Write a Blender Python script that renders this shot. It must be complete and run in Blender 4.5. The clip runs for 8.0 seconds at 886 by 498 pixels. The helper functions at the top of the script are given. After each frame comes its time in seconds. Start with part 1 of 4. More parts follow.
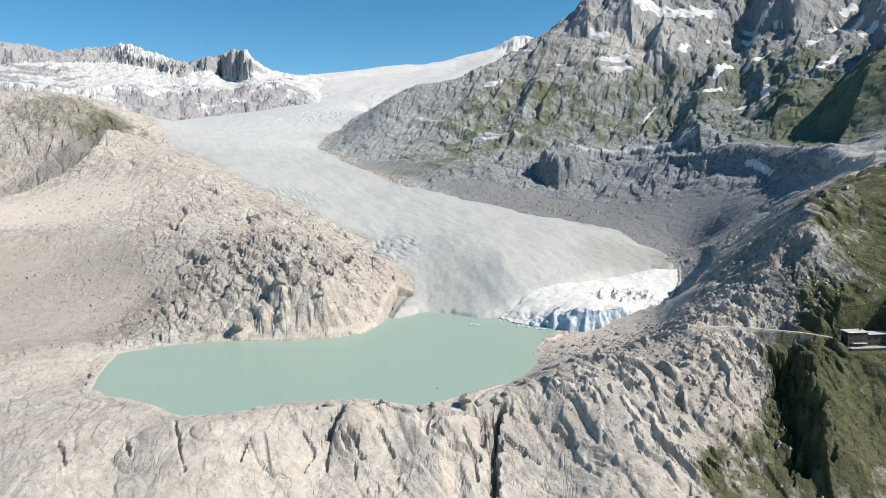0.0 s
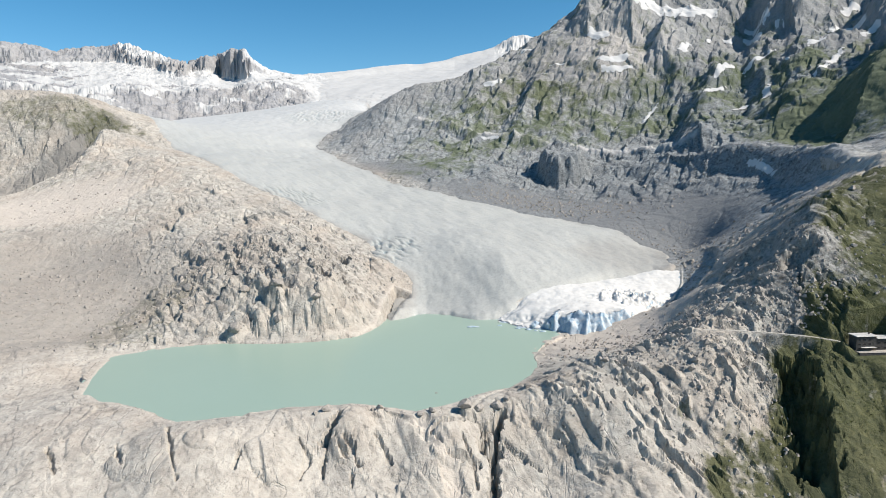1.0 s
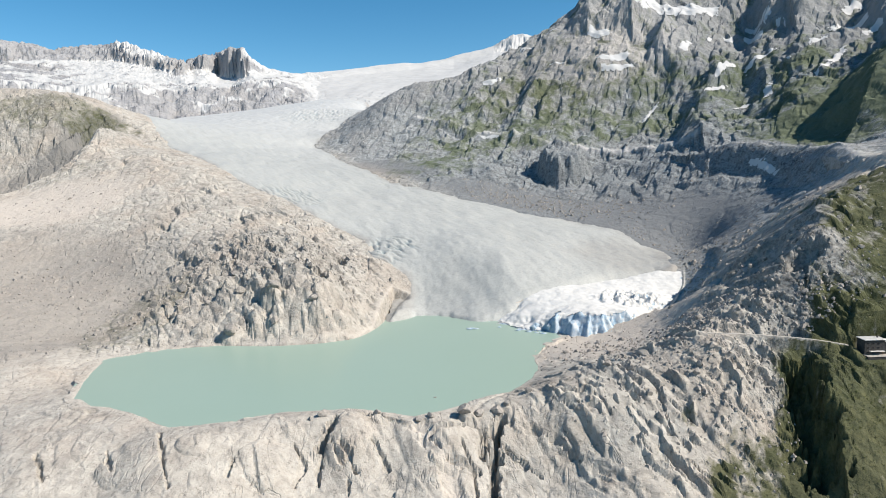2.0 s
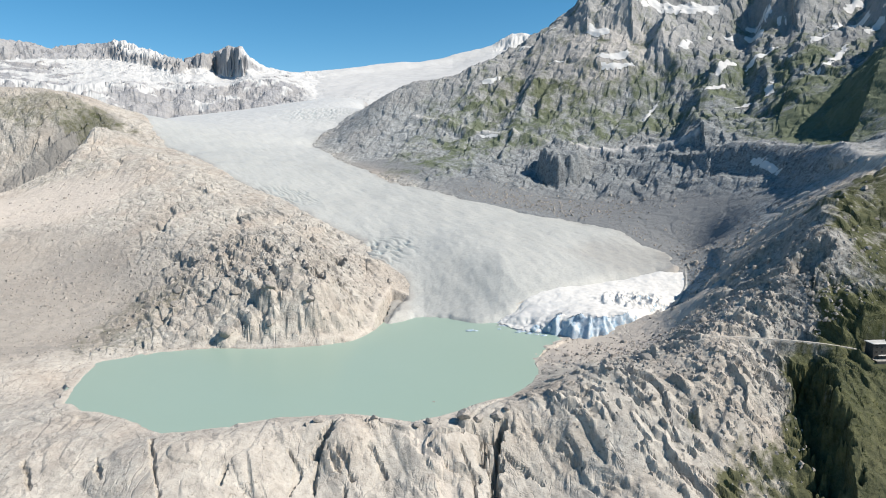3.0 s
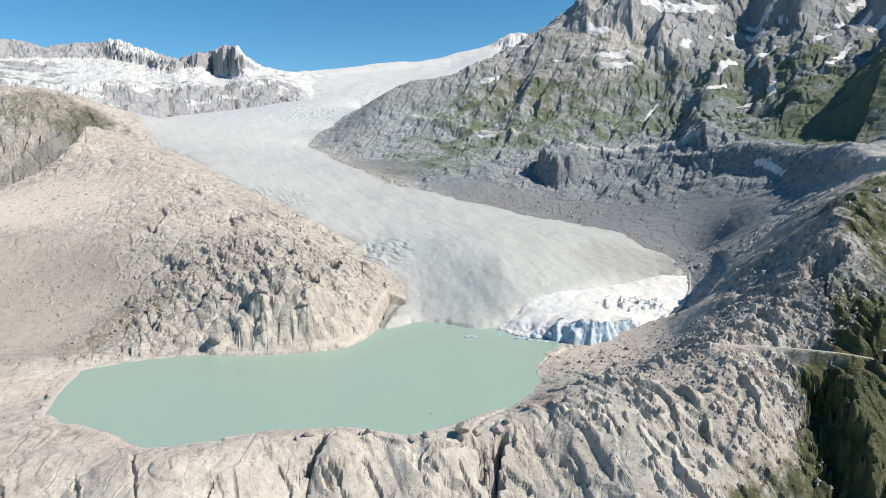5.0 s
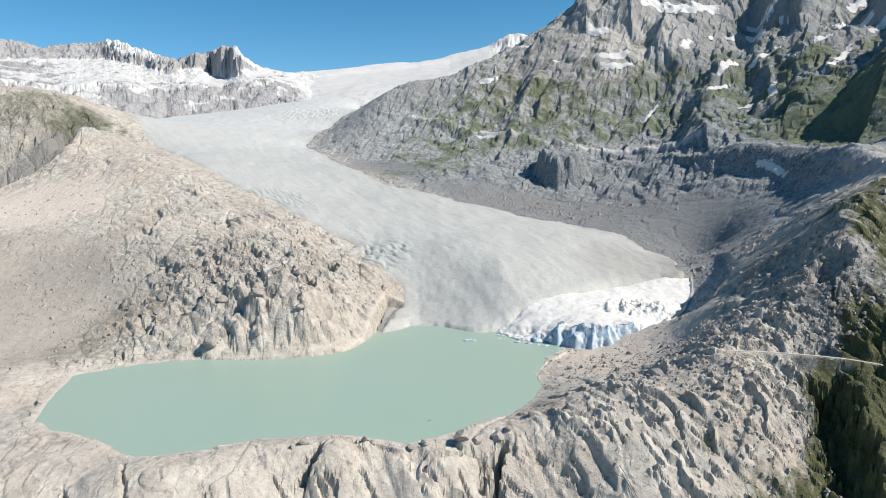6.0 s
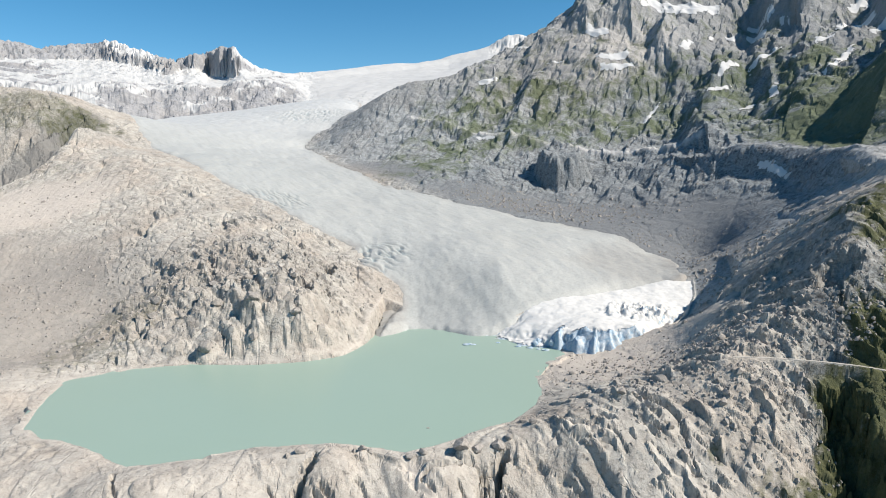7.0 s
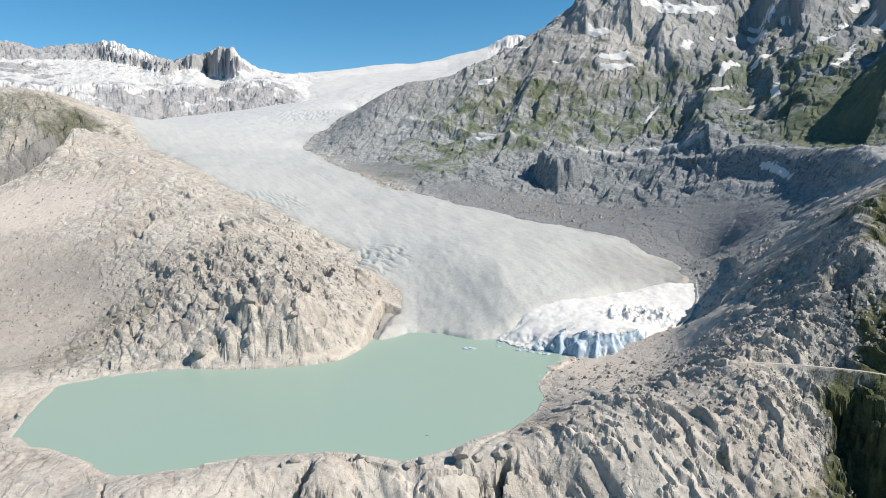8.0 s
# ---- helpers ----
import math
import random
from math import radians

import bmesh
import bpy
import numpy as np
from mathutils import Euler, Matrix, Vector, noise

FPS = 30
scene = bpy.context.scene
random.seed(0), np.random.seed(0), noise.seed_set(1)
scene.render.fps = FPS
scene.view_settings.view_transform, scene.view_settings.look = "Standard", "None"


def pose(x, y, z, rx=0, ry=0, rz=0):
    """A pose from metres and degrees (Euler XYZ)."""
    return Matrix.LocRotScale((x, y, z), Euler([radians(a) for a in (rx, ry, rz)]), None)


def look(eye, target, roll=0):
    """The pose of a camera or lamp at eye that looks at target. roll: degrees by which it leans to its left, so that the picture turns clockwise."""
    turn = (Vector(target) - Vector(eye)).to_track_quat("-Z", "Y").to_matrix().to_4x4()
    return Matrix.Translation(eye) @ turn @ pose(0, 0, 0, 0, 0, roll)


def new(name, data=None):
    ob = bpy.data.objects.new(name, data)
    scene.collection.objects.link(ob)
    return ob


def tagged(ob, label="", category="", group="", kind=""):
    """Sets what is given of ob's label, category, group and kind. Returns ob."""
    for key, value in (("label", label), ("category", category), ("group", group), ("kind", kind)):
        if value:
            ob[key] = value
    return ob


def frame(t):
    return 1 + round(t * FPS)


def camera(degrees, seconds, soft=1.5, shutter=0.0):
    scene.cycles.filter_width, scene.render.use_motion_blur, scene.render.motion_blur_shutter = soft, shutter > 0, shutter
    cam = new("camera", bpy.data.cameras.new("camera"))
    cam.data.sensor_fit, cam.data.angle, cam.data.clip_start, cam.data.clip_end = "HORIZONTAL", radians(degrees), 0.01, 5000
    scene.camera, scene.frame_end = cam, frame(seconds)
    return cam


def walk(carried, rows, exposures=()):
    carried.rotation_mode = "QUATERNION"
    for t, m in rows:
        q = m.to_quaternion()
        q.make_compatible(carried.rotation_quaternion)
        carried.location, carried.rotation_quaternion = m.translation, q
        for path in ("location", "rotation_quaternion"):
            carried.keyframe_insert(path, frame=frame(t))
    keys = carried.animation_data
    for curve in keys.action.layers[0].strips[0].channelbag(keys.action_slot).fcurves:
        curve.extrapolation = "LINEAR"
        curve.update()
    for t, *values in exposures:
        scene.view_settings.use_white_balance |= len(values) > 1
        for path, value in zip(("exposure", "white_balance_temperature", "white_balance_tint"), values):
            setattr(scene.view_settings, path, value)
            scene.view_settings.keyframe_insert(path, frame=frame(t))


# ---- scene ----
cam = camera(72.0, 8.0, 1.0)
METRES, EYE, TILT, LEAN, TURN = 80.0, 175.0, -7.45, 1.5, 0.0
ROWS = [
    (0.0, 0.0, 0.0, 0.0, -0.003, 0.006, 0.002),
    (0.5, 0.0008, 0.0637, 0.0096, -0.035, 0.005, -0.003),
    (1.0, 0.0016, 0.1273, 0.0192, -0.072, -0.017, -0.008),
    (1.5, 0.0023, 0.1907, 0.0289, -0.115, -0.051, -0.013),
    (3.0, 0.0041, 0.3799, 0.0584, -0.262, -0.156, -0.028),
    (3.5, 0.0046, 0.4427, 0.0684, -0.315, -0.174, -0.032),
    (4.0, 0.0051, 0.5053, 0.0784, -0.37, -0.179, -0.036),
    (4.5, 0.0055, 0.5677, 0.0885, -0.425, -0.17, -0.039),
    (6.0, 0.0065, 0.7539, 0.1193, -0.587, -0.065, -0.045),
    (6.5, 0.0067, 0.8157, 0.1297, -0.637, -0.016, -0.045),
    (7.0, 0.0069, 0.8773, 0.1401, -0.684, 0.032, -0.044),
    (7.5, 0.007, 0.9387, 0.1506, -0.727, 0.069, -0.042),
    (8.0, 0.0071, 1.0, 0.1612, -0.766, 0.086, -0.039),
]
walk(cam, [(t, pose(0, 0, EYE, TILT, LEAN, TURN) @ pose(METRES * x, METRES * y, METRES * z, 90 + pitch, roll, yaw)) for t, x, y, z, yaw, pitch, roll in ROWS])
# ---- world and sun ----
SUN = Vector((0.68, -0.21, 0.70)).normalized()          # towards the sun: on the right, a little behind the view
sky_world = bpy.data.worlds.new("sky")
scene.world = sky_world
sky_world.use_nodes = True
nt = sky_world.node_tree
sky = nt.nodes.new("ShaderNodeTexSky")
sky.sky_type, sky.sun_disc = "NISHITA", False
sky.sun_elevation = math.asin(SUN.z)
sky.sun_rotation = math.atan2(SUN.x, SUN.y)
sky.altitude, sky.air_density, sky.dust_density, sky.ozone_density = 2300, 1.0, 0.6, 1.0
nt.nodes["Background"].inputs[1].default_value = 0.095
tone = nt.nodes.new("ShaderNodeHueSaturation")
tone.inputs["Saturation"].default_value = 1.36
tone.inputs["Hue"].default_value = 0.487
nt.links.new(sky.outputs[0], tone.inputs["Color"])
nt.links.new(tone.outputs[0], nt.nodes["Background"].inputs[0])
lamp = bpy.data.lights.new("sun", "SUN")
lamp.energy, lamp.angle, lamp.color = 5.0, radians(0.53), (1.0, 0.915, 0.80)
sun = new("sun", lamp)
sun.matrix_world = look(SUN * 900, (0, 0, 0))
scene.view_settings.exposure = 0.53

# ---- materials ----
def nodes_of(name, rough=0.9):
    m = bpy.data.materials.new(name)
    m.use_nodes = True
    b = m.node_tree.nodes["Principled BSDF"]
    b.inputs["Roughness"].default_value = rough
    b.inputs["Specular IOR Level"].default_value = 0.25
    return m, m.node_tree, b


def tex(t, scale, detail=6.0, rough=0.6, distort=0.0, stretch=None):
    """Noise of that many waves a metre, in world metres."""
    geo = t.nodes.new("ShaderNodeNewGeometry")
    n = t.nodes.new("ShaderNodeTexNoise")
    n.inputs["Scale"].default_value, n.inputs["Detail"].default_value = scale, detail
    n.inputs["Roughness"].default_value, n.inputs["Distortion"].default_value = rough, distort
    vec = geo.outputs["Position"]
    if stretch:
        mp = t.nodes.new("ShaderNodeMapping")
        mp.inputs["Scale"].default_value = stretch[:3]
        mp.inputs["Rotation"].default_value = (0, 0, radians(stretch[3]))
        t.links.new(vec, mp.inputs["Vector"])
        vec = mp.outputs[0]
    t.links.new(vec, n.inputs["Vector"])
    return n.outputs["Fac"]


def ramp(t, fac, stops):
    r = t.nodes.new("ShaderNodeValToRGB")
    el = r.color_ramp.elements
    while len(el) < len(stops):
        el.new(0.5)
    for e, (p, c) in zip(el, stops):
        e.position, e.color = p, (c if len(c) == 4 else (*c, 1)) if isinstance(c, tuple) else (c, c, c, 1)
    t.links.new(fac, r.inputs[0])
    return r.outputs[0]


def mix(t, fac, a, b, mode="MIX"):
    x = t.nodes.new("ShaderNodeMix")
    x.data_type, x.blend_type = "RGBA", mode
    for sock, v in ((x.inputs[0], fac), (x.inputs[6], a), (x.inputs[7], b)):
        if isinstance(v, bpy.types.NodeSocket):
            t.links.new(v, sock)
        elif isinstance(v, tuple):
            sock.default_value = (*v, 1)
        else:
            sock.default_value = v
    return x.outputs[2]


def calc(t, op, a, b=0.0):
    x = t.nodes.new("ShaderNodeMath")
    x.operation = op
    for sock, v in zip(x.inputs, (a, b)):
        if isinstance(v, bpy.types.NodeSocket):
            t.links.new(v, sock)
        else:
            sock.default_value = v
    return x.outputs[0]


def attr(t, name):
    a = t.nodes.new("ShaderNodeAttribute")
    a.attribute_name = name
    return a.outputs["Fac"]


def bump(t, b, height, strength, distance):
    n = t.nodes.new("ShaderNodeBump")
    n.inputs["Strength"].default_value, n.inputs["Distance"].default_value = strength, distance
    t.links.new(height, n.inputs["Height"])
    t.links.new(n.outputs[0], b.inputs["Normal"])


def joints(t, scale):
    """Height of jointed rock: 0 in the cracks, 1 on the blocks, each block a little tilted."""
    geo = t.nodes.new("ShaderNodeNewGeometry")
    warp = t.nodes.new("ShaderNodeTexNoise")
    warp.inputs["Scale"].default_value, warp.inputs["Detail"].default_value = scale * 1.3, 3.0
    add = t.nodes.new("ShaderNodeVectorMath")
    add.operation = "MULTIPLY_ADD"
    t.links.new(geo.outputs["Position"], warp.inputs["Vector"])
    t.links.new(warp.outputs["Color"], add.inputs[0])
    add.inputs[1].default_value = (0.8 / scale,) * 3
    t.links.new(geo.outputs["Position"], add.inputs[2])
    mp = t.nodes.new("ShaderNodeMapping")
    mp.inputs["Scale"].default_value, mp.inputs["Rotation"].default_value = (1.0, 0.38, 0.7), (0.3, 0.2, 0.7)
    t.links.new(add.outputs[0], mp.inputs["Vector"])
    edge = t.nodes.new("ShaderNodeTexVoronoi")
    edge.feature = "DISTANCE_TO_EDGE"
    cell = t.nodes.new("ShaderNodeTexVoronoi")
    for v in (edge, cell):
        v.inputs["Scale"].default_value = scale
        t.links.new(mp.outputs[0], v.inputs["Vector"])
    return calc(t, "ADD", ramp(t, edge.outputs["Distance"], [(0.0, 0.0), (0.07, 0.8)]), calc(t, "MULTIPLY", cell.outputs["Color"], 0.6))


def rock_material(name, tones, warm=(0.35, 0.289, 0.236), scale=1.0, vegetation=True, snowy=False):
    """Granite with lichen, rust stains and gravel; grass, gravel and dirt follow the mesh's own cover values."""
    m, t, b = nodes_of(name)
    big = tex(t, 0.012 * scale, 5, 0.6)
    mid = tex(t, 0.09 * scale, 8, 0.68, 0.4)
    fine = tex(t, 0.9 * scale, 6, 0.7)
    col = ramp(t, mid, [(0.28, tones[0]), (0.46, tones[1]), (0.62, tones[2]), (0.8, tones[3])])
    col = mix(t, calc(t, "MULTIPLY", ramp(t, big, [(0.45, 0.0), (0.7, 1.0)]), 0.6), col, warm)
    col = mix(t, 0.22, col, mix(t, 1.0, col, ramp(t, fine, [(0.3, 0.5), (0.5, 0.95), (0.7, 1.25)]), "MULTIPLY"))
    # dark flecks: black lichen, deepened to stand in for shaded clefts and debris
    spots = tex(t, 0.30 * scale, 8, 0.75, 0.3)
    col = mix(t, 0.7, col, mix(t, 1.0, col, ramp(t, spots, [(0.34, 0.15), (0.44, 0.95), (0.58, 1.0), (0.72, 1.2)]), "MULTIPLY"))
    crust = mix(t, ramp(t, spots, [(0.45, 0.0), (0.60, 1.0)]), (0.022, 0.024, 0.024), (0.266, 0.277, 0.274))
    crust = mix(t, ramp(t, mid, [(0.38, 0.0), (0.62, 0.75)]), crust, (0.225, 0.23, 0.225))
    # crust colour; inside the ravine it darkens the rock in place of shade
    col = mix(t, calc(t, "MULTIPLY", attr(t, "lichen_and_shade"), 0.85), col, crust)
    streak = tex(t, 0.05 * scale, 6, 0.7, 0.0, (1.0, 1.0, 0.15, 0))
    col = mix(t, calc(t, "MULTIPLY", ramp(t, streak, [(0.54, 0.0), (0.68, 1.0)]), 0.35), col, (0.099, 0.095, 0.091))
    gravel = mix(t, ramp(t, fine, [(0.35, 0.0), (0.65, 1.0)]), (0.182, 0.171, 0.156), (0.327, 0.304, 0.277))
    gravel = mix(t, ramp(t, mid, [(0.4, 0.0), (0.7, 0.8)]), gravel, (0.289, 0.262, 0.236))
    gravel = mix(t, calc(t, "MULTIPLY", attr(t, "lichen_and_shade"), 0.6), gravel, (0.103, 0.11, 0.114))
    col = mix(t, attr(t, "gravel"), col, gravel)
    col = mix(t, attr(t, "pale"), col, mix(t, fine, (0.441, 0.395, 0.35), (0.532, 0.483, 0.433)))
    # distance haze put into the colour: the far right side cooler and bluer
    col = mix(t, attr(t, "haze_tint"), col, mix(t, 1.0, col, (0.95, 1.03, 1.13), "MULTIPLY"))
    if vegetation:
        patch = tex(t, 0.07 * scale, 9, 0.78, 0.3)
        green = mix(t, fine, (0.012, 0.017, 0.004), (0.052, 0.064, 0.012))
        green = mix(t, ramp(t, mid, [(0.45, 0.0), (0.7, 0.7)]), green, (0.095, 0.095, 0.022))
        # growth on the far slopes lightened for the same haze
        green = mix(t, attr(t, "haze_tint"), green, mix(t, fine, (0.055, 0.075, 0.040), (0.115, 0.135, 0.075)))
        cover = calc(t, "SUBTRACT", calc(t, "ADD", attr(t, "green"), patch), 0.78)
        cover = calc(t, "MULTIPLY", cover, 3.2)
        x = t.nodes.new("ShaderNodeClamp")
        t.links.new(cover, x.inputs[0])
        col = mix(t, calc(t, "MULTIPLY", x.outputs[0], 0.88), col, green)
    if snowy:
        col = mix(t, attr(t, "snow"), col, mix(t, mid, (0.42, 0.425, 0.43), (0.49, 0.49, 0.485)))
    t.links.new(col, b.inputs["Base Color"])
    high = calc(t, "ADD", calc(t, "MULTIPLY", mid, 1.3), calc(t, "MULTIPLY", fine, 0.22))
    where = ramp(t, tex(t, 0.035 * scale, 4, 0.6), [(0.5, 0.0), (0.62, 1.0)])
    high = calc(t, "ADD", high, calc(t, "MULTIPLY", where, calc(t, "MULTIPLY", joints(t, 0.10 * scale), 0.25)))
    # open joints, long and broken off, here and there
    where = ramp(t, tex(t, 0.028 * scale, 5, 0.65), [(0.47, 0.0), (0.56, 1.0)])
    crack = calc(t, "ABSOLUTE", calc(t, "SUBTRACT", tex(t, 0.045 * scale, 4, 0.55, 0.6, (1.0, 0.35, 0.6, -40)), 0.5))
    high = calc(t, "ADD", high, calc(t, "MULTIPLY", where, ramp(t, crack, [(0.0, 0.0), (0.016, 0.55)])))
    if snowy:
        high = calc(t, "MULTIPLY", high, calc(t, "SUBTRACT", 1.0, calc(t, "MULTIPLY", attr(t, "snow"), 0.93)))
    bump(t, b, high, 0.75, 1.3 / scale)
    return m


def snow_material(name):
    m, t, b = nodes_of(name, 0.6)
    n = tex(t, 0.05, 6, 0.6)
    t.links.new(mix(t, n, (0.47, 0.475, 0.48), (0.56, 0.56, 0.555)), b.inputs["Base Color"])
    bump(t, b, n, 0.4, 2.0)
    return m


def glacier_material():
    m, t, b = nodes_of("glacier_ice", 0.55)
    big = tex(t, 0.006, 6, 0.6, 0.6)
    band = tex(t, 0.03, 7, 0.65, 0.8, (1.0, 0.25, 1.0, 25))
    fine = tex(t, 0.35, 5, 0.7)
    col = ramp(t, band, [(0.25, (0.35, 0.361, 0.353)), (0.48, (0.388, 0.399, 0.388)), (0.7, (0.41, 0.418, 0.403))])
    col = mix(t, calc(t, "MULTIPLY", ramp(t, big, [(0.5, 0.0), (0.75, 1.0)]), 0.15), col, (0.342, 0.331, 0.304))
    col = mix(t, ramp(t, fine, [(0.3, 0.55), (0.55, 0.0)]), col, (0.25, 0.258, 0.255))
    col = mix(t, attr(t, "clean"), col, (0.54, 0.545, 0.545))
    col = mix(t, attr(t, "dirt"), col, (0.228, 0.209, 0.19))
    col = mix(t, attr(t, "crack"), col, (0.228, 0.289, 0.312))
    t.links.new(col, b.inputs["Base Color"])
    bump(t, b, calc(t, "ADD", band, calc(t, "MULTIPLY", fine, 0.5)), 0.6, 1.2)
    return m


def water_material():
    m, t, b = nodes_of("glacier_milk_water", 0.3)
    n = tex(t, 0.012, 4, 0.5)
    t.links.new(mix(t, n, (0.246, 0.332, 0.283), (0.26, 0.347, 0.298)), b.inputs["Base Color"])
    b.inputs["Specular IOR Level"].default_value = 0.15
    bump(t, b, tex(t, 0.6, 4, 0.6), 0.08, 0.3)
    return m


def plain_material(name, a, c, scale=0.4, rough=0.8, metal=0.0, depth=0.3):
    m, t, b = nodes_of(name, rough)
    n = tex(t, scale, 6, 0.65)
    t.links.new(mix(t, ramp(t, n, [(0.3, 0.0), (0.7, 1.0)]), a, c), b.inputs["Base Color"])
    b.inputs["Metallic"].default_value = metal
    bump(t, b, n, 0.4, depth)
    return m


GRANITE = ((0.226, 0.212, 0.193), (0.357, 0.337, 0.305), (0.443, 0.419, 0.379), (0.513, 0.486, 0.44))
ROCK = rock_material("weathered_granite", GRANITE)
# greyer and bluer than the near granite: distance haze put into the tones
RANGE = rock_material("hazed_granite", ((0.20, 0.205, 0.225), (0.265, 0.27, 0.285), (0.32, 0.32, 0.325), (0.365, 0.36, 0.36)), (0.32, 0.305, 0.29), scale=0.3, vegetation=False, snowy=True)
SNOW = snow_material("old_snow")
GLACIER = glacier_material()
WATER = water_material()
FLEECE = plain_material("white_fleece", (0.52, 0.52, 0.512), (0.60, 0.60, 0.59), 0.12, 0.85, 0, 0.8)
BLUE_ICE = plain_material("bare_blue_ice", (0.20, 0.33, 0.46), (0.56, 0.585, 0.60), 0.22, 0.4, 0, 2.5)

# ---- landforms: crests, feet and margins, x, y and height over the lake ----
# outline of the lake, in plan
LAKE = [(-298, 490), (-281, 474), (-257, 467), (-225, 447), (-195, 425), (-176, 427), (-150, 435), (-127, 447),
    (-93, 449), (-66, 443), (-41, 442), (-23, 434), (-2, 443), (24, 455), (51, 479), (73, 509), (81, 535),
    (80, 576), (95, 608), (119, 632), (124, 675), (57, 754), (0, 777), (-37, 781), (-67, 788), (-72, 759),
    (-80, 683), (-93, 648), (-139, 630), (-186, 626), (-224, 631), (-253, 630), (-290, 618), (-331, 596),
    (-314, 531)]
# outline of the glacier, in plan
ICE = [(-67, 707), (-59, 730), (-51, 802), (-69, 826), (-103, 856), (-124, 925), (-176, 961), (-230, 1009),
    (-283, 1073), (-371, 1136), (-444, 1210), (-613, 1388), (-912, 1833), (-1101, 2343), (-1038, 2528),
    (-829, 2674), (-607, 2781), (-461, 2814), (-309, 2713), (-242, 2195), (-303, 1933), (-335, 1722),
    (-227, 1515), (-99, 1278), (69, 1152), (210, 1058), (279, 956), (320, 873), (301, 790), (250, 758),
    (180, 732), (116, 725), (73, 708), (33, 698), (0, 724), (-35, 732)]
# ice margin against the left hill
GLACIER_LEFT = [(-59, 730, 16), (-69, 826, 42), (-124, 925, 70), (-230, 1009, 111), (-371, 1136, 159), (-613, 1388, 239)]
# line of flow
GLACIER_MID = [(0, 736, 3), (-36, 754, 3), (33, 699, 3), (43, 754, 17), (67, 780, 43), (35, 874, 69), (-61, 982, 86),
    (-140, 1214, 134), (-301, 1464, 196), (-477, 1726, 273), (-655, 1882, 320)]
# foot of the icefall
GLACIER_TOP = [(-350, 2121, 366), (-481, 2194, 385), (-358, 2454, 438)]
# ice margin against the right slope
GLACIER_RIGHT = [(316, 862, 51), (270, 956, 73), (210, 1058, 86), (69, 1152, 114), (-99, 1278, 153), (-227, 1515, 196),
    (-330, 1712, 240), (-298, 1922, 304), (-248, 2164, 380)]
# slope down to the lower valley
BAR_FOOT = [(-700, 150, -170), (-350, 250, -110), (0, 230, -120), (350, 230, -90), (800, 150, -60), (-900, -300, -300),
    (0, -300, -300), (900, -300, -260)]
# steep front of the rock bar
BAR_FACE = [(-280, 389, -6), (-215, 383, -16), (-131, 383, -13), (-90, 404, -27), (-36, 404, -25), (25, 405, -28),
    (80, 411, -22), (122, 384, -16), (-259, 355, -18), (-174, 353, -20), (-73, 371, -33), (19, 372, -36),
    (107, 362, -31)]
# crest of the rock bar along the near shore
BAR_CREST = [(-270, 416, 0), (-236, 420, 2), (-193, 401, 4), (-138, 407, 5), (-96, 423, 5), (-63, 417, 5), (-14, 415, 3),
    (23, 433, 3), (47, 437, 6)]
# rock shelf by the right shore
SHELF = [(89, 427, 16), (121, 417, 10), (105, 429, 17), (134, 455, 28), (77, 483, 8), (128, 529, 13), (113, 568, 5),
    (172, 515, 24), (141, 623, 0)]
# broken bank above the shelf
RIGHT_BANK = [(164, 413, 9), (169, 441, 31), (199, 422, 30), (198, 458, 50), (250, 439, 36), (221, 529, 51),
    (234, 594, 47), (279, 765, 38), (181, 616, 9), (205, 585, 19), (221, 589, 30), (242, 628, 37)]
# spur that comes down from the right
RIGHT_SPUR = [(225, 472, 59), (253, 472, 62), (291, 496, 97), (274, 498, 90), (271, 533, 79), (279, 593, 74),
    (304, 532, 110), (337, 544, 123), (372, 576, 149), (349, 678, 103), (342, 715, 80)]
# green slope by the hut
RIGHT_GREEN = [(140, 385, -16), (212, 406, -4), (182, 369, -28), (251, 386, 4), (264, 376, -7), (278, 409, 25),
    (281, 434, 45), (292, 425, 48), (307, 418, 48), (317, 475, 90), (346, 519, 110), (377, 540, 130),
    (262, 350, -27), (227, 359, -31)]
# slope above the hut, beyond the view
RIGHT_OUT = [(480, 420, 120), (430, 360, 40), (700, 420, 230), (620, 560, 230), (1000, 500, 420)]
# crest of the lateral moraine
TRIM_NEAR = [(460, 647, 172), (509, 797, 166), (550, 969, 170), (527, 1058, 175), (496, 1131, 174)]
# crest of the older lateral moraine
TRIM_FAR = [(497, 1216, 208), (429, 1328, 200), (279, 1407, 209), (161, 1501, 239), (75, 1564, 254), (-65, 1711, 308)]
# scree below the moraine
TRIM_FOOT = [(363, 890, 52), (411, 879, 100), (448, 802, 126), (350, 957, 78), (335, 1153, 113), (210, 1255, 129),
    (76, 1268, 150), (-54, 1341, 176), (-178, 1578, 216)]
# flank of the right mountain
FLANK = [(603, 897, 199), (646, 1079, 236), (711, 1334, 306), (513, 1394, 246), (561, 1516, 337), (696, 1520, 401),
    (387, 1531, 303), (258, 1592, 312), (120, 1676, 338), (424, 1679, 453), (287, 1770, 436), (-2, 1737, 347)]
# upper flank of the right mountain
FLANK_TOP = [(639, 1668, 481), (788, 1668, 477), (852, 1552, 473), (937, 1498, 484), (1016, 1459, 509), (781, 1110, 313),
    (765, 1211, 318)]
# ridge of the right mountain
SKYLINE = [(618, 2190, 866), (491, 2098, 705), (390, 2058, 634), (303, 2030, 578), (217, 1993, 524), (88, 1934, 465),
    (-67, 1848, 423), (-148, 1800, 373), (-235, 1825, 334), (-296, 1756, 269)]
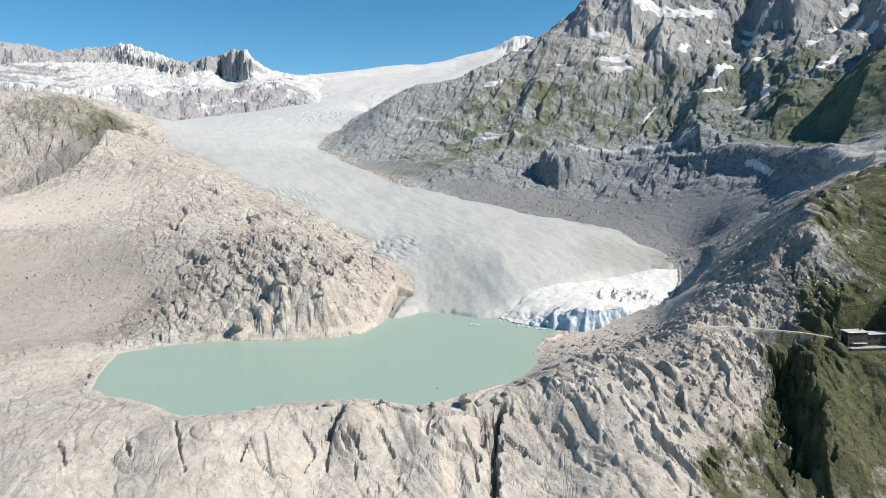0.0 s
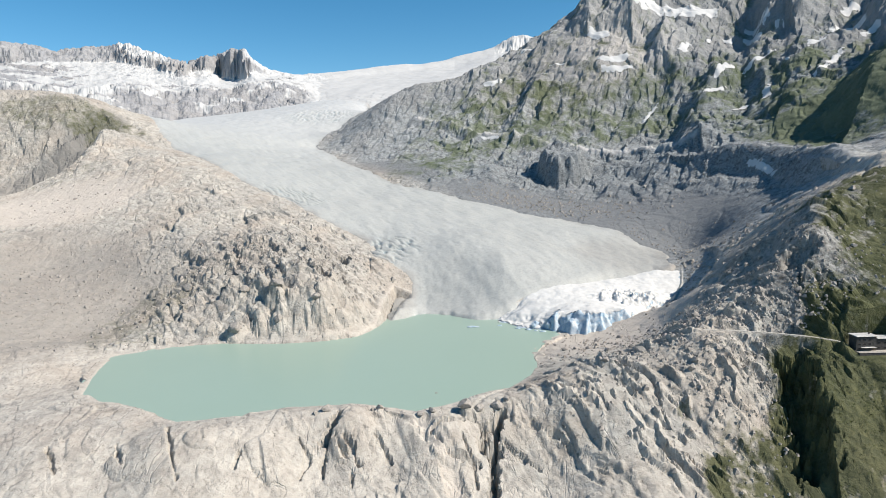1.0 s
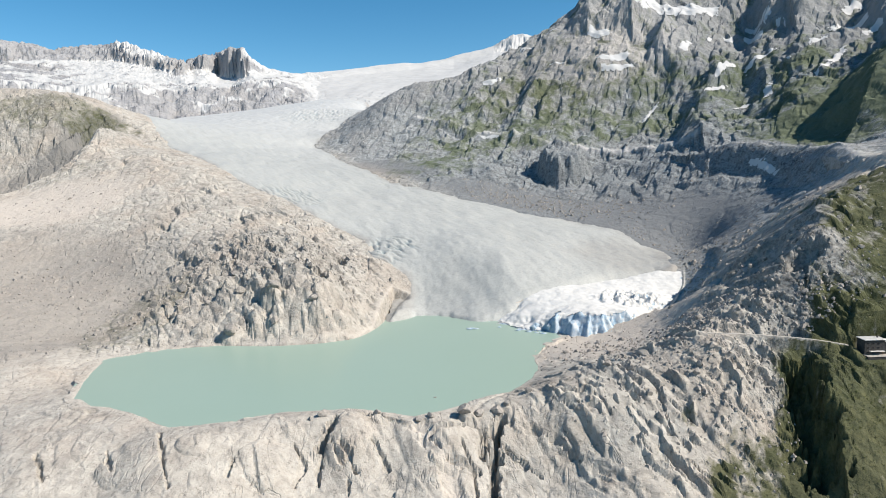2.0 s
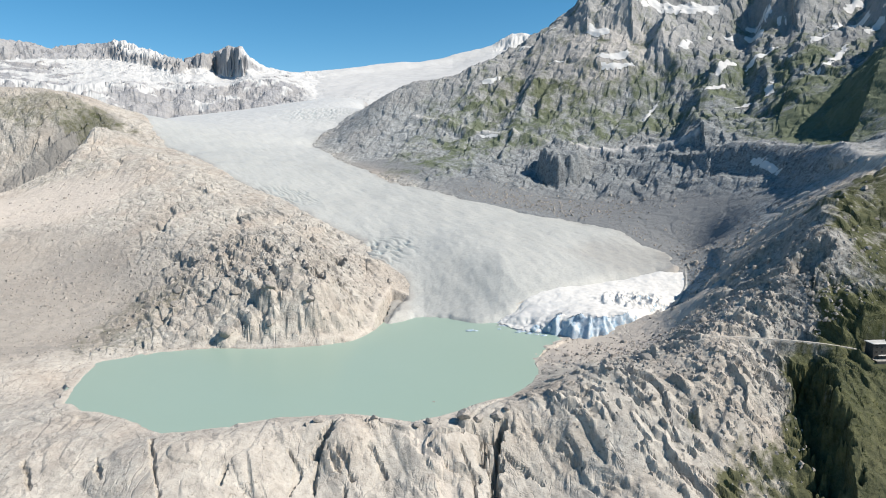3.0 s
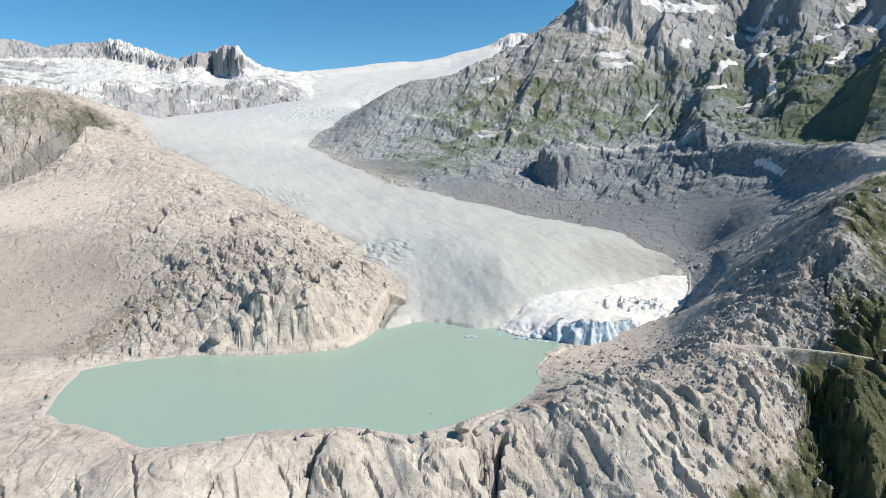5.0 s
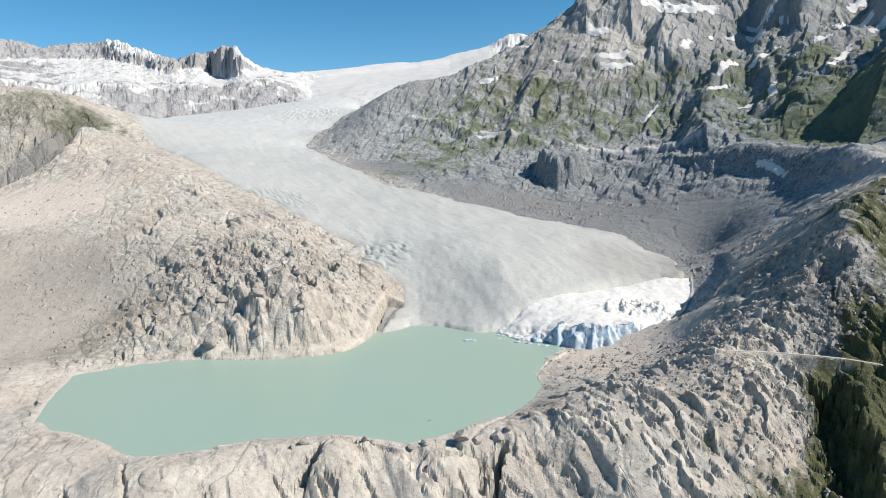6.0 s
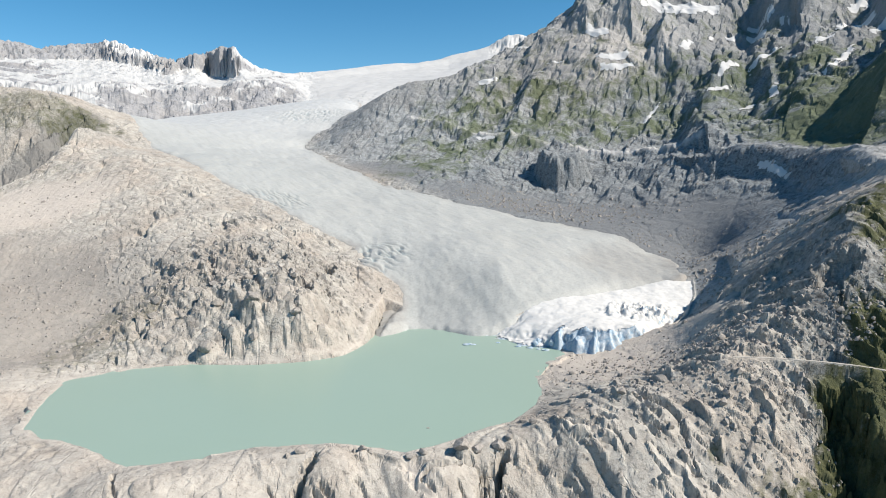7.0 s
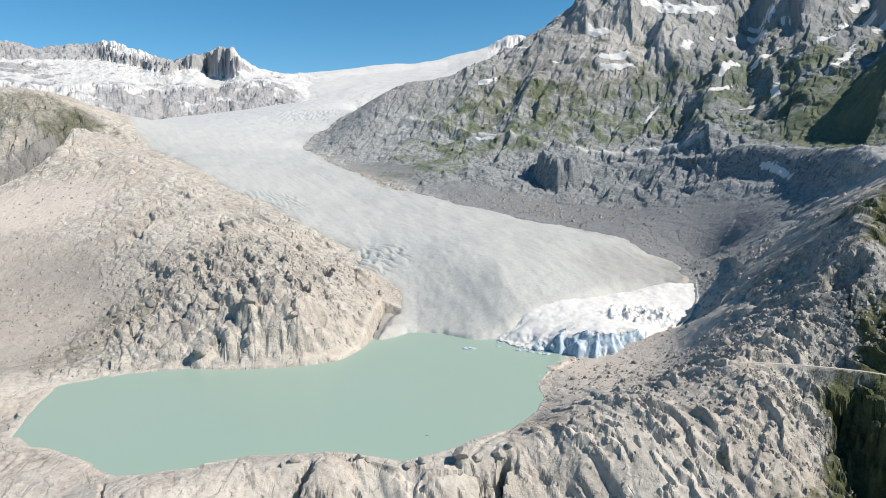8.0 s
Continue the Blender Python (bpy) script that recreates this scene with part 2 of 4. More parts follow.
# summit ridge
SKYLINE_HIGH = [(747, 1991, 732), (874, 1884, 682), (1027, 1802, 662), (1200, 1735, 690)]
# drop behind the ridge
BEHIND_RIDGE = [(900, 2700, 450), (450, 2600, 350), (200, 2500, 300), (50, 2300, 280), (1700, 2300, 700)]
# scree basin left of the lake
LEFT_BASIN = [(-339, 458, -1), (-361, 543, 4), (-376, 584, 9), (-404, 662, 2), (-476, 687, 22), (-538, 833, 53),
    (-602, 907, 92), (-334, 525, -6), (-429, 582, 10)]
# pale debris fan
LEFT_FAN = [(-753, 1129, 149), (-682, 957, 105), (-539, 957, 105), (-656, 1083, 143), (-553, 1021, 129)]
# ice-worn hill between lake and glacier
LEFT_HILL = [(-532, 1068, 148), (-479, 1160, 188), (-374, 842, 72), (-215, 825, 91), (-376, 1015, 129), (-238, 766, 72),
    (-294, 733, 46), (-172, 694, 63), (-132, 677, 58), (-367, 758, 25), (-220, 653, 21), (-102, 722, 29),
    (-155, 883, 65)]
# left moraine crest
MORAINE = [(-716, 1321, 273), (-708, 1266, 237), (-713, 1227, 207), (-734, 1182, 175), (-751, 1155, 161),
    (-787, 1113, 143), (-668, 1287, 237), (-585, 1244, 219)]
# grey outer side of the left moraine
OUTER_SIDE = [(-770, 1470), (-790, 1395), (-806, 1335), (-840, 1285), (-880, 1250)]
# rocky knoll
KNOLL = [(-1070, 1517, 389), (-988, 1517, 387), (-900, 1505, 374), (-822, 1471, 342), (-822, 1407, 303),
    (-916, 1394, 293), (-993, 1394, 295)]
# trough below the knoll
KNOLL_FOOT = [(-851, 1201, 129), (-804, 1233, 141), (-758, 1301, 195), (-768, 1388, 243), (-944, 1311, 200),
    (-878, 1323, 210), (-823, 1357, 240), (-802, 1412, 273), (-1400, 1300, 350), (-900, 1800, 330),
    (-1300, 2000, 360)]
# ground beyond the view
LEFT_OUT = [(-900, 500, 60), (-900, 800, 140), (-700, 350, -20)]
# high ground in the distance
FAR_FLOOR = [(2500, 3600, 900), (2600, 1500, 800), (-3000, 1000, 400)]
# waterline
SHORE = [(-298, 490, 0), (-257, 467, 0), (-195, 425, 0), (-150, 435, 0), (-93, 449, 0), (-41, 442, 0), (-2, 443, 0),
    (51, 479, 0), (81, 535, 0), (-80, 683, 0), (-93, 648, 0), (-139, 630, 0), (-186, 626, 0), (-224, 631, 0),
    (-253, 630, 0), (-290, 618, 0), (-331, 596, 0), (-314, 531, 0)]
# crest of the jagged range
RANGE_CREST = [(-2717, 3630, 1012), (-2523, 3626, 981), (-2362, 3675, 961), (-2196, 3725, 954), (-2040, 3775, 946),
    (-1931, 3830, 977), (-1818, 3878, 960), (-1685, 3925, 932), (-1588, 3919, 880), (-1456, 3925, 922),
    (-1340, 3925, 923), (-1226, 3931, 962), (-1181, 3971, 885), (-1064, 4014, 823), (-944, 4111, 788)]
# back of the range
RANGE_BACK = [(-2880, 3860, 902), (-2504, 3905, 851), (-2162, 4005, 836), (-1927, 4108, 850), (-1683, 4149, 770),
    (-1420, 4155, 813), (-1252, 4201, 775), (-1001, 4341, 678)]
# snowfields below the crest
RANGE_APRON = [(-2202, 2984, 686), (-1933, 2984, 679), (-1779, 3138, 698), (-1619, 3393, 718), (-1417, 3494, 712),
    (-1162, 3387, 660), (-918, 3386, 639), (-763, 3589, 645)]
# foot of the range
RANGE_FOOT = [(-1824, 2461, 532), (-1544, 2511, 519), (-1343, 2496, 402), (-1231, 2548, 409), (-1088, 2652, 431),
    (-869, 2808, 461), (-663, 2915, 501), (-572, 3072, 543)]
# range beyond the view
RANGE_LEFT = [(-3500, 3300, 1000), (-3600, 2000, 800), (-2300, 1800, 620)]
# snow dome
DOME = [(-895, 4526, 878), (-731, 4530, 902), (-405, 4534, 926), (-79, 4589, 954), (170, 4595, 989),
    (336, 4601, 1033), (523, 4611, 1102), (648, 4615, 1132), (752, 4621, 1178), (1081, 4616, 1128)]
# snow slope above the icefall
DOME_SLOPE = [(-534, 3695, 685), (-266, 3700, 711), (71, 3811, 785), (-365, 2868, 519), (-243, 2972, 541),
    (-502, 3074, 560)]
# gorge of the outlet, in two arms
GORGE = [(37, 431), (34, 420), (32, 412), (29, 395), (28, 370)]
GORGE_ARM = [(37, 430), (27, 422), (23, 413)]
# cleft in the rock bar, and its branches
CLEFT = [(-80, 426), (-84, 416), (-86, 413)]
BRANCHES = [[(-79, 412), (-70, 402)], [(-73, 411), (-67, 406), (-62, 399)], [(-84, 410), (-86, 401), (-84, 392)]]
# narrow open joints in the slabs
CRACKS = [[(-51, 415), (-45, 409), (-40, 401)], [(35, 420), (46, 412), (61, 402)], [(-138, 391), (-139, 382)], [(-66, 395), (-64, 383)], [(-270, 399), (-253, 378)],
    [(-196, 415), (-181, 386), (-171, 369)], [(9, 412), (16, 402), (18, 385)],
    [(-13, 414), (0, 402), (20, 401)], [(-11, 416), (4, 420), (18, 427)], [(-104, 412), (-96, 402), (-99, 388)], [(-225, 402), (-214, 385)], [(60, 425), (78, 414), (88, 402)]]
# washed channel
OUTFLOW = [(-20, 424), (-9, 409), (0, 401), (3, 387), (5, 366)]
# shaded ravine beside the grass
RAVINE = [(245, 425), (238, 408), (237, 391), (232, 377)]
# ribs of the right mountain: crest line from top to bottom, reach of the steep side, reach of the other, height
RIBS = [([(650, 1490), (590, 1432), (535, 1320), (512, 1245)], 40, 60, 30), ([(900, 1215), (790, 1115), (705, 1030)], 72, 120, 58),
    ([(620, 2050), (560, 1900), (548, 1835)], 75, 60, 60), ([(500, 2080), (462, 1960), (440, 1880)], 60, 50, 34), ([(985, 1830), (920, 1710), (895, 1640)], 75, 80, 66), ([(800, 1420), (740, 1330), (690, 1260)], 70, 90, 26),
    ([(470, 1145), (515, 1051), (530, 961), (500, 830)], 26, 60, 20), ([(330, 560), (312, 528), (298, 508)], 26, 30, 12), ([(251, 414), (248, 402), (246, 390), (241, 374)], 13, 22, 13)]
# rounded, ice-worn rock backs: middle, half lengths, turn, height
BACKS = [(4, 412, 20, 15, 10, 5), (16, 431, 7, 6, 0, 5), (-68, 417, 15, 18, -20, 5), (-48, 431, 6, 4, 0, 3), (-110, 395, 25, 16, 0, 4), (-205, 392, 21, 17, 10, 4),
    (-160, 398, 18, 11, 0, 3), (-222, 639, 11, 9, 0, 8), (-178, 646, 8, 10, 0, 7), (-255, 650, 14, 10, 0, 6), (-200, 648, 9, 9, 0, 6), (-355, 760, 16, 13, 0, 8),
    (-187, 668, 11, 8, 0, 9), (-132, 652, 12, 9, 10, 6), (-110, 657, 9, 8, 0, 5)]
# gravel footpath to the ice
WALKWAY = [(194, 460), (216, 456), (242, 448), (264, 441), (281, 435), (287, 431)]
# outline of the ice that is covered with fleece, in plan
COVERED_ICE = [(53, 688), (73, 673), (104, 651), (131, 631), (162, 621), (193, 628), (230, 656), (261, 691), (293, 748),
    (309, 790), (273, 805), (211, 797), (152, 768), (98, 739), (64, 713)]
# heights on top of it
ICE_TOP = [(52, 690, 4), (75, 693, 8), (107, 669, 12), (146, 644, 20), (182, 641, 20), (230, 676, 17), (278, 738, 24),
    (106, 744, 25), (151, 763, 29), (206, 790, 30), (286, 785, 37), (211, 722, 24)]
FORMS = [GLACIER_LEFT, GLACIER_MID, GLACIER_TOP, GLACIER_RIGHT, BAR_FOOT,
    BAR_FACE, BAR_CREST, SHELF, RIGHT_BANK, RIGHT_SPUR,
    RIGHT_GREEN, RIGHT_OUT, TRIM_NEAR, TRIM_FAR, TRIM_FOOT,
    FLANK, FLANK_TOP, SKYLINE, SKYLINE_HIGH, BEHIND_RIDGE,
    LEFT_BASIN, LEFT_FAN, LEFT_HILL, MORAINE, KNOLL,
    KNOLL_FOOT, LEFT_OUT, FAR_FLOOR, SHORE, RANGE_CREST,
    RANGE_BACK, RANGE_APRON, RANGE_FOOT, RANGE_LEFT, DOME,
    DOME_SLOPE]
# ---- land: height and cover in plan ----
def hash2(ix, iy, seed):
    h = (ix.astype(np.int64) * 374761393 + iy.astype(np.int64) * 668265263 + seed * 1274126177) & 0xFFFFFFFF
    h = ((h ^ (h >> 13)) * 1274126177) & 0xFFFFFFFF
    h = ((h ^ (h >> 16)) * 2246822519) & 0xFFFFFFFF
    return ((h ^ (h >> 15)) & 0xFFFFFF) / float(0xFFFFFF)


def wave(x, y, seed=0):
    """Smooth gradient noise, about -1 to 1."""
    ix, iy = np.floor(x), np.floor(y)
    fx, fy = x - ix, y - iy
    u, v = fx * fx * fx * (fx * (fx * 6 - 15) + 10), fy * fy * fy * (fy * (fy * 6 - 15) + 10)

    def corner(dx, dy):
        a = hash2(ix + dx, iy + dy, seed) * 2 * np.pi
        return np.cos(a) * (fx - dx) + np.sin(a) * (fy - dy)
    a, b, c, d = corner(0, 0), corner(1, 0), corner(0, 1), corner(1, 1)
    return 1.5 * ((a * (1 - u) + b * u) * (1 - v) + (c * (1 - u) + d * u) * v)


def fbm(x, y, size, octaves=4, seed=0, gain=0.5):
    out, amp, k = 0.0, 1.0, 1.0 / size
    for i in range(octaves):
        out = out + amp * wave(x * k + 17.3 * i, y * k - 9.1 * i, seed + i)
        amp, k = amp * gain, k * 2.03
    return out


def facets(x, y, size, seed, angle=0.0, stretch=1.0, tilt=0.5, lean=0.35, dome=0.5, pits=0.0):
    """Jointed rock: cells, each a rounded block at its own height and tilt, most of them sinking to the right with a broken
    face on their left. Returns the height, in sizes, and the closeness to a joint."""
    c, s = np.cos(angle), np.sin(angle)
    px, py = (c * x + s * y) / size, (-s * x + c * y) / (size * stretch)
    wx = px + 0.28 * wave(px * 0.9, py * 0.9, seed + 50)
    wy = py + 0.28 * wave(px * 0.9 + 31, py * 0.9, seed + 51)
    ix, iy = np.floor(wx), np.floor(wy)
    f1, f2, h, g = np.full(x.shape, 9.0), np.full(x.shape, 9.0), np.zeros(x.shape), np.zeros(x.shape)
    for dx in (-1, 0, 1):
        for dy in (-1, 0, 1):
            cx, cy = ix + dx, iy + dy
            qx, qy = wx - cx - hash2(cx, cy, seed), wy - cy - hash2(cx, cy, seed + 1)
            d = qx * qx + qy * qy
            a = hash2(cx, cy, seed + 2) * 2 * np.pi
            plane = (hash2(cx, cy, seed + 3) - 0.5) * 0.5 + tilt * (np.cos(a) * qx + np.sin(a) * qy) - lean * (c * qx - s * stretch * qy) - dome * d
            if pits:
                plane = plane - pits * (hash2(cx, cy, seed + 4) < 0.17)
            near = d < f1
            g = np.where(near, h, np.where(d < f2, plane, g))
            f2 = np.where(near, f1, np.minimum(f2, d))
            h = np.where(near, plane, h)
            f1 = np.where(near, d, f1)
    gap = np.sqrt(f2) - np.sqrt(f1)
    k = 0.5 + 0.5 * np.clip(gap * size / (1.0 if size < 10 else 2.6), 0, 1)
    return h * k + g * (1 - k), np.clip(1 - gap * 5, 0, 1)


def ledges(x, y, size, seed, angle, steep=0.12):
    """Ledges of tilted beds that come and go: each rises steeply on its left and sinks slowly to the right, -0.5 to 0.5."""
    s = (np.cos(angle) * x + np.sin(angle) * y) / size + 0.9 * fbm(x, y, 4.5 * size, 3, seed)
    row = np.floor(s)
    f = s - row
    saw = np.where(f < steep, f / steep, (1 - f) / (1 - steep)) - 0.5
    keep = step(0.08, 0.36, fbm(x, y, 2.2 * size, 3, seed + 4, 0.6) + 0.5 * (hash2(row, row * 0, seed) - 0.55))
    return saw * keep * (0.4 + 0.9 * hash2(row, row * 0, seed + 1))


def inside(x, y, outline):
    """Signed distance to a closed outline in plan, positive inside."""
    best, odd = np.full(x.shape, 1e9), np.zeros(x.shape, bool)
    for (ax, ay), (bx, by) in zip(outline, outline[1:] + outline[:1]):
        ex, ey = bx - ax, by - ay
        k = np.clip(((x - ax) * ex + (y - ay) * ey) / (ex * ex + ey * ey), 0, 1)
        best = np.minimum(best, (x - ax - k * ex) ** 2 + (y - ay - k * ey) ** 2)
        if ay != by:
            odd ^= ((ay > y) != (by > y)) & (x < ax + (y - ay) * ex / ey)
    return np.where(odd, 1.0, -1.0) * np.sqrt(best)


def step(a, b, v):
    k = np.clip((v - a) / (b - a), 0, 1)
    return k * k * (3 - 2 * k)


def forms():
    """Samples along the landform lines, and the smooth surface through them."""
    pts = []
    for form in FORMS:
        pts += form
    p = np.array(pts, float)
    keep = [0]
    for i in range(1, len(p)):
        if np.min(np.hypot(*(p[keep, :2] - p[i, :2]).T)) > 12:
            keep.append(i)
    p = p[keep]
    r = np.hypot(p[:, None, 0] - p[None, :, 0], p[:, None, 1] - p[None, :, 1])
    n = len(p)
    a = np.zeros((n + 3, n + 3))
    a[:n, :n] = -np.sqrt(r * r + 25.0 ** 2) + np.eye(n) * 3.0
    a[:n, n], a[:n, n + 1:] = 1, p[:, :2] / 1000
    a[n:, :n] = a[:n, n:].T
    return p, np.linalg.solve(a, np.r_[p[:, 2], 0, 0, 0])


KNOTS, PULL = forms()


def smooth_land(x, y, slope=False):
    """Height of the smooth surface; with slope, also its fall line, as a unit direction."""
    n = len(KNOTS)
    out, gx, gy = np.empty(x.size), np.empty(x.size), np.empty(x.size)
    fx, fy = x.ravel(), y.ravel()
    pulls = np.stack([PULL[:n], PULL[:n] * KNOTS[:, 0], PULL[:n] * KNOTS[:, 1]], 1)
    for i in range(0, len(fx), 20000):
        a, b = fx[i:i + 20000], fy[i:i + 20000]
        r = np.sqrt((a[:, None] - KNOTS[:, 0]) ** 2 + (b[:, None] - KNOTS[:, 1]) ** 2 + 625.0)
        out[i:i + 20000] = PULL[n] - r @ PULL[:n] + (a * PULL[n + 1] + b * PULL[n + 2]) / 1000
        if slope:
            q = (1 / r) @ pulls
            gx[i:i + 20000] = q[:, 1] - a * q[:, 0] + PULL[n + 1] / 1000
            gy[i:i + 20000] = q[:, 2] - b * q[:, 0] + PULL[n + 2] / 1000
    if not slope:
        return out.reshape(x.shape)
    g = np.hypot(gx, gy) + 1e-6
    return out.reshape(x.shape), (gx / g).reshape(x.shape), (gy / g).reshape(x.shape), g.reshape(x.shape)


def only(mask, x, y, job):
    """job(x, y), worked out where the mask holds; 0 elsewhere."""
    got = job(x[mask], y[mask])
    outs = []
    for v in got if isinstance(got, tuple) else (got,):
        o = np.zeros(x.shape)
        o[mask] = v
        outs.append(o)
    return outs if isinstance(got, tuple) else outs[0]


def patch(x, y, cx, cy, rx, ry, turn=0.0):
    """1 in the middle of an oval in plan, 0 outside it."""
    c, s = math.cos(radians(turn)), math.sin(radians(turn))
    u, v = (c * (x - cx) + s * (y - cy)) / rx, (-s * (x - cx) + c * (y - cy)) / ry
    r = np.sqrt(u * u + v * v)
    m, out = r < 1.5, np.zeros(x.shape)
    if m.any():
        out[m] = 1 - step(0.55, 1.15, r[m] + 0.18 * fbm(x[m], y[m], 0.5 * min(rx, ry), 3, 77))
    return out


def near_line(x, y, line):
    """Distance to an open line in plan."""
    best = np.full(x.shape, 1e9)
    for (ax, ay), (bx, by) in zip(line, line[1:]):
        ex, ey = bx - ax, by - ay
        k = np.clip(((x - ax) * ex + (y - ay) * ey) / (ex * ex + ey * ey), 0, 1)
        best = np.minimum(best, (x - ax - k * ex) ** 2 + (y - ay - k * ey) ** 2)
    return np.sqrt(best)


def rib(x, y, line, left, right, tall):
    """A rib of rock along a line in plan, from top to bottom: steep on its left as one looks up it, easy on its right."""
    best, side = np.full(x.shape, 1e9), np.zeros(x.shape)
    for (ax, ay), (bx, by) in zip(line, line[1:]):
        ex, ey = bx - ax, by - ay
        k = ((x - ax) * ex + (y - ay) * ey) / (ex * ex + ey * ey)
        q = np.clip(k, 0, 1)
        d = np.hypot(x - ax - q * ex, y - ay - q * ey)
        near = d < best
        side = np.where(near, (x - ax) * ey - (y - ay) * ex, side)
        best = np.where(near, d, best)
    best = best + 0.12 * left * fbm(x, y, 0.5 * left, 3, 67)
    return tall * np.where(side > 0, np.clip(1 - best / left, 0, 1), np.exp(-(best / right) ** 2))


def top_of_ice(x, y):
    p = np.array(ICE_TOP, float)
    d = np.sqrt((p[:, None, 0] - p[None, :, 0]) ** 2 + (p[:, None, 1] - p[None, :, 1]) ** 2 + 400)
    w = np.linalg.solve(-d + np.eye(len(p)) * 2.0, p[:, 2] - 20)
    r = np.sqrt((x[..., None] - p[:, 0]) ** 2 + (y[..., None] - p[:, 1]) ** 2 + 400)
    return 20 - r @ w


FLOOR_Z = 40.6          # terrace of the hut


def land(x, y):
    """Height of the ground, and its cover: grass, gravel, pale washed rock, snow."""
    base, gx, gy, steep = smooth_land(x, y, True)
    lake, ice = inside(x, y, LAKE), inside(x, y, ICE)
    out = -lake
    far = step(850, 1300, y)
    right = step(-350, 50, x + 0.25 * (1400 - y))
    # where the rock is broken, and where it is worn smooth or buried
    broken = 0.40 + 0.55 * fbm(x, y, 90, 3, 5)
    broken = broken + 0.5 * patch(x, y, -250, 770, 150, 110) + 0.35 * patch(x, y, 215, 450, 110, 75) + 0.3 * patch(x, y, 285, 520, 90, 120)
    broken = broken - 0.25 * patch(x, y, -240, 410, 130, 45)
    basin = patch(x, y, -520, 740, 190, 230, 10)
    fan = patch(x, y, -650, 1050, 150, 110)
    beach = np.clip(patch(x, y, 150, 580, 75, 75) + patch(x, y, 225, 620, 50, 50), 0, 1)
    scree = np.clip(patch(x, y, 330, 960, 130, 170, 20) + patch(x, y, 130, 1180, 190, 70, -25) + patch(x, y, -110, 1390, 160, 60, -50), 0, 1)
    bury = (1 - 0.85 * basin) * (1 - 0.95 * fan) * (1 - 0.85 * beach) * (1 - 0.6 * scree)
    broken = np.clip(broken, 0.12, 1.25) * bury * (0.35 + 0.65 * step(0, 16, np.abs(lake))) * (1 - 0.85 * step(-4, 14, ice))
    calm = np.clip(patch(x, y, -240, 390, 150, 65) + 0.75 * patch(x, y, -115, 400, 80, 50) + patch(x, y, -350, 520, 90, 110) + 0.55 * patch(x, y, -10, 402, 75, 45), 0, 1)
    valley = step(190, 325, y)
    broken = broken * (1 - 0.72 * calm) * valley
    bank = patch(x, y, 185, 448, 130, 80, 15) * (1 - calm)
    # relief, from buttresses down to blocks
    near, hill = y < 1350, y > 800
    h40, j40 = facets(x, y, 44, 11, 0.5, 1.3, 0.4, 0.22, 0.2)
    h17, j17 = facets(x, y, 17, 23, 1.1, 1.6, 0.40, 0.28, 0.2, 0.3)
    h8, j8 = only(near, x, y, lambda p, q: facets(p, q, 8.5, 37, 0.8, 1.7, 0.42, 0.48, 0.0, 0.85))
    h4, j4 = only(near, x, y, lambda p, q: facets(p, q, 4.2, 47, 0.6, 1.7, 0.6, 0.55, 0.0, 0.8))
    gate = step(0.0, 0.6, fbm(x, y, 46, 3, 45) + 0.35 * (broken - 0.6))
    fine = step(-0.15, 0.45, fbm(x, y, 24, 3, 46) + 0.5 * (gate - 0.4) + 0.5 * patch(x, y, 220, 470, 130, 110) - 0.1 * patch(x, y, -250, 760, 150, 110))
    hump = np.maximum(patch(x, y, -240, 780, 170, 150), 0.75 * patch(x, y, -350, 920, 200, 150, 35) * step(-0.25, 0.25, fbm(x, y, 75, 3, 69)))
    relief = h40 * (10 + 5 * hump) + h17 * (3.5 + 3.5 * gate + 6.5 * hump) + h8 * (0.4 + 4.2 * gate + 1.0 * fine) + h4 * (0.1 + 1.3 * fine)
    relief = relief - 3.0 * j40 ** 2 - (1.0 + 1.0 * gate) * j17 ** 2 - 0.6 * j8 ** 2 * gate + 2.2 + 1.4 * gate
    relief = relief * (1 - 0.45 * bank) + 1.4 * fbm(x, y, 26, 3, 61)
    beds = only(near, x, y, lambda p, q: ledges(p, q, 15, 171, 0.5, 0.18) * 6.0 + ledges(p, q, 7, 176, 0.75, 0.3) * 3.4)
    hill_beds = only(near, x, y, lambda p, q: ledges(p, q, 24, 186, 0.75, 0.2) * 6.5 + ledges(p, q, 11, 191, 0.9, 0.32) * 4.5)
    front = patch(x, y, -160, 680, 130, 75) + hump
    # far slopes: gullies and ribs along the fall line
    def gullies(p, q, size, reach, seed):
        total = 0.0
        for k in range(-3, 4):
            total = total + wave((p + gx[hill] * k * reach) / size, (q + gy[hill] * k * reach) / size, seed)
        return total / 3.2
    cut = only(hill, x, y, lambda p, q: -np.abs(gullies(p, q, 190, 95, 120)) * 17 - np.abs(gullies(p, q, 70, 42, 121)) * 9 - np.abs(gullies(p, q, 24, 14, 122)) * 4)
    h30, j30 = only(hill, x, y, lambda p, q: facets(p, q, 26, 7, 1.0, 1.5, 0.5, 0.3, 0.2, 0.1))
    crag_beds = only(hill, x, y, lambda p, q: ledges(p, q, 62, 201, -0.5, 0.2) * 14 + ledges(p, q, 30, 206, -0.35, 0.2) * 8 + ledges(p, q, 14, 211, -0.6, 0.2) * 4.5)
    wide = far * (1 - 0.7 * scree) * bury * step(0.12, 0.4, steep)
    h = base + beds * valley * bury * (1 - far) * np.clip(0.25 + bank + 0.3 * front - 0.1 * calm, 0.15, 1.2) * step(-2, 14, out) * (1 - step(-4, 14, ice)) + hill_beds * np.clip(front, 0, 1) * bury * step(-1, 10, out) * (1 - step(-4, 14, ice))
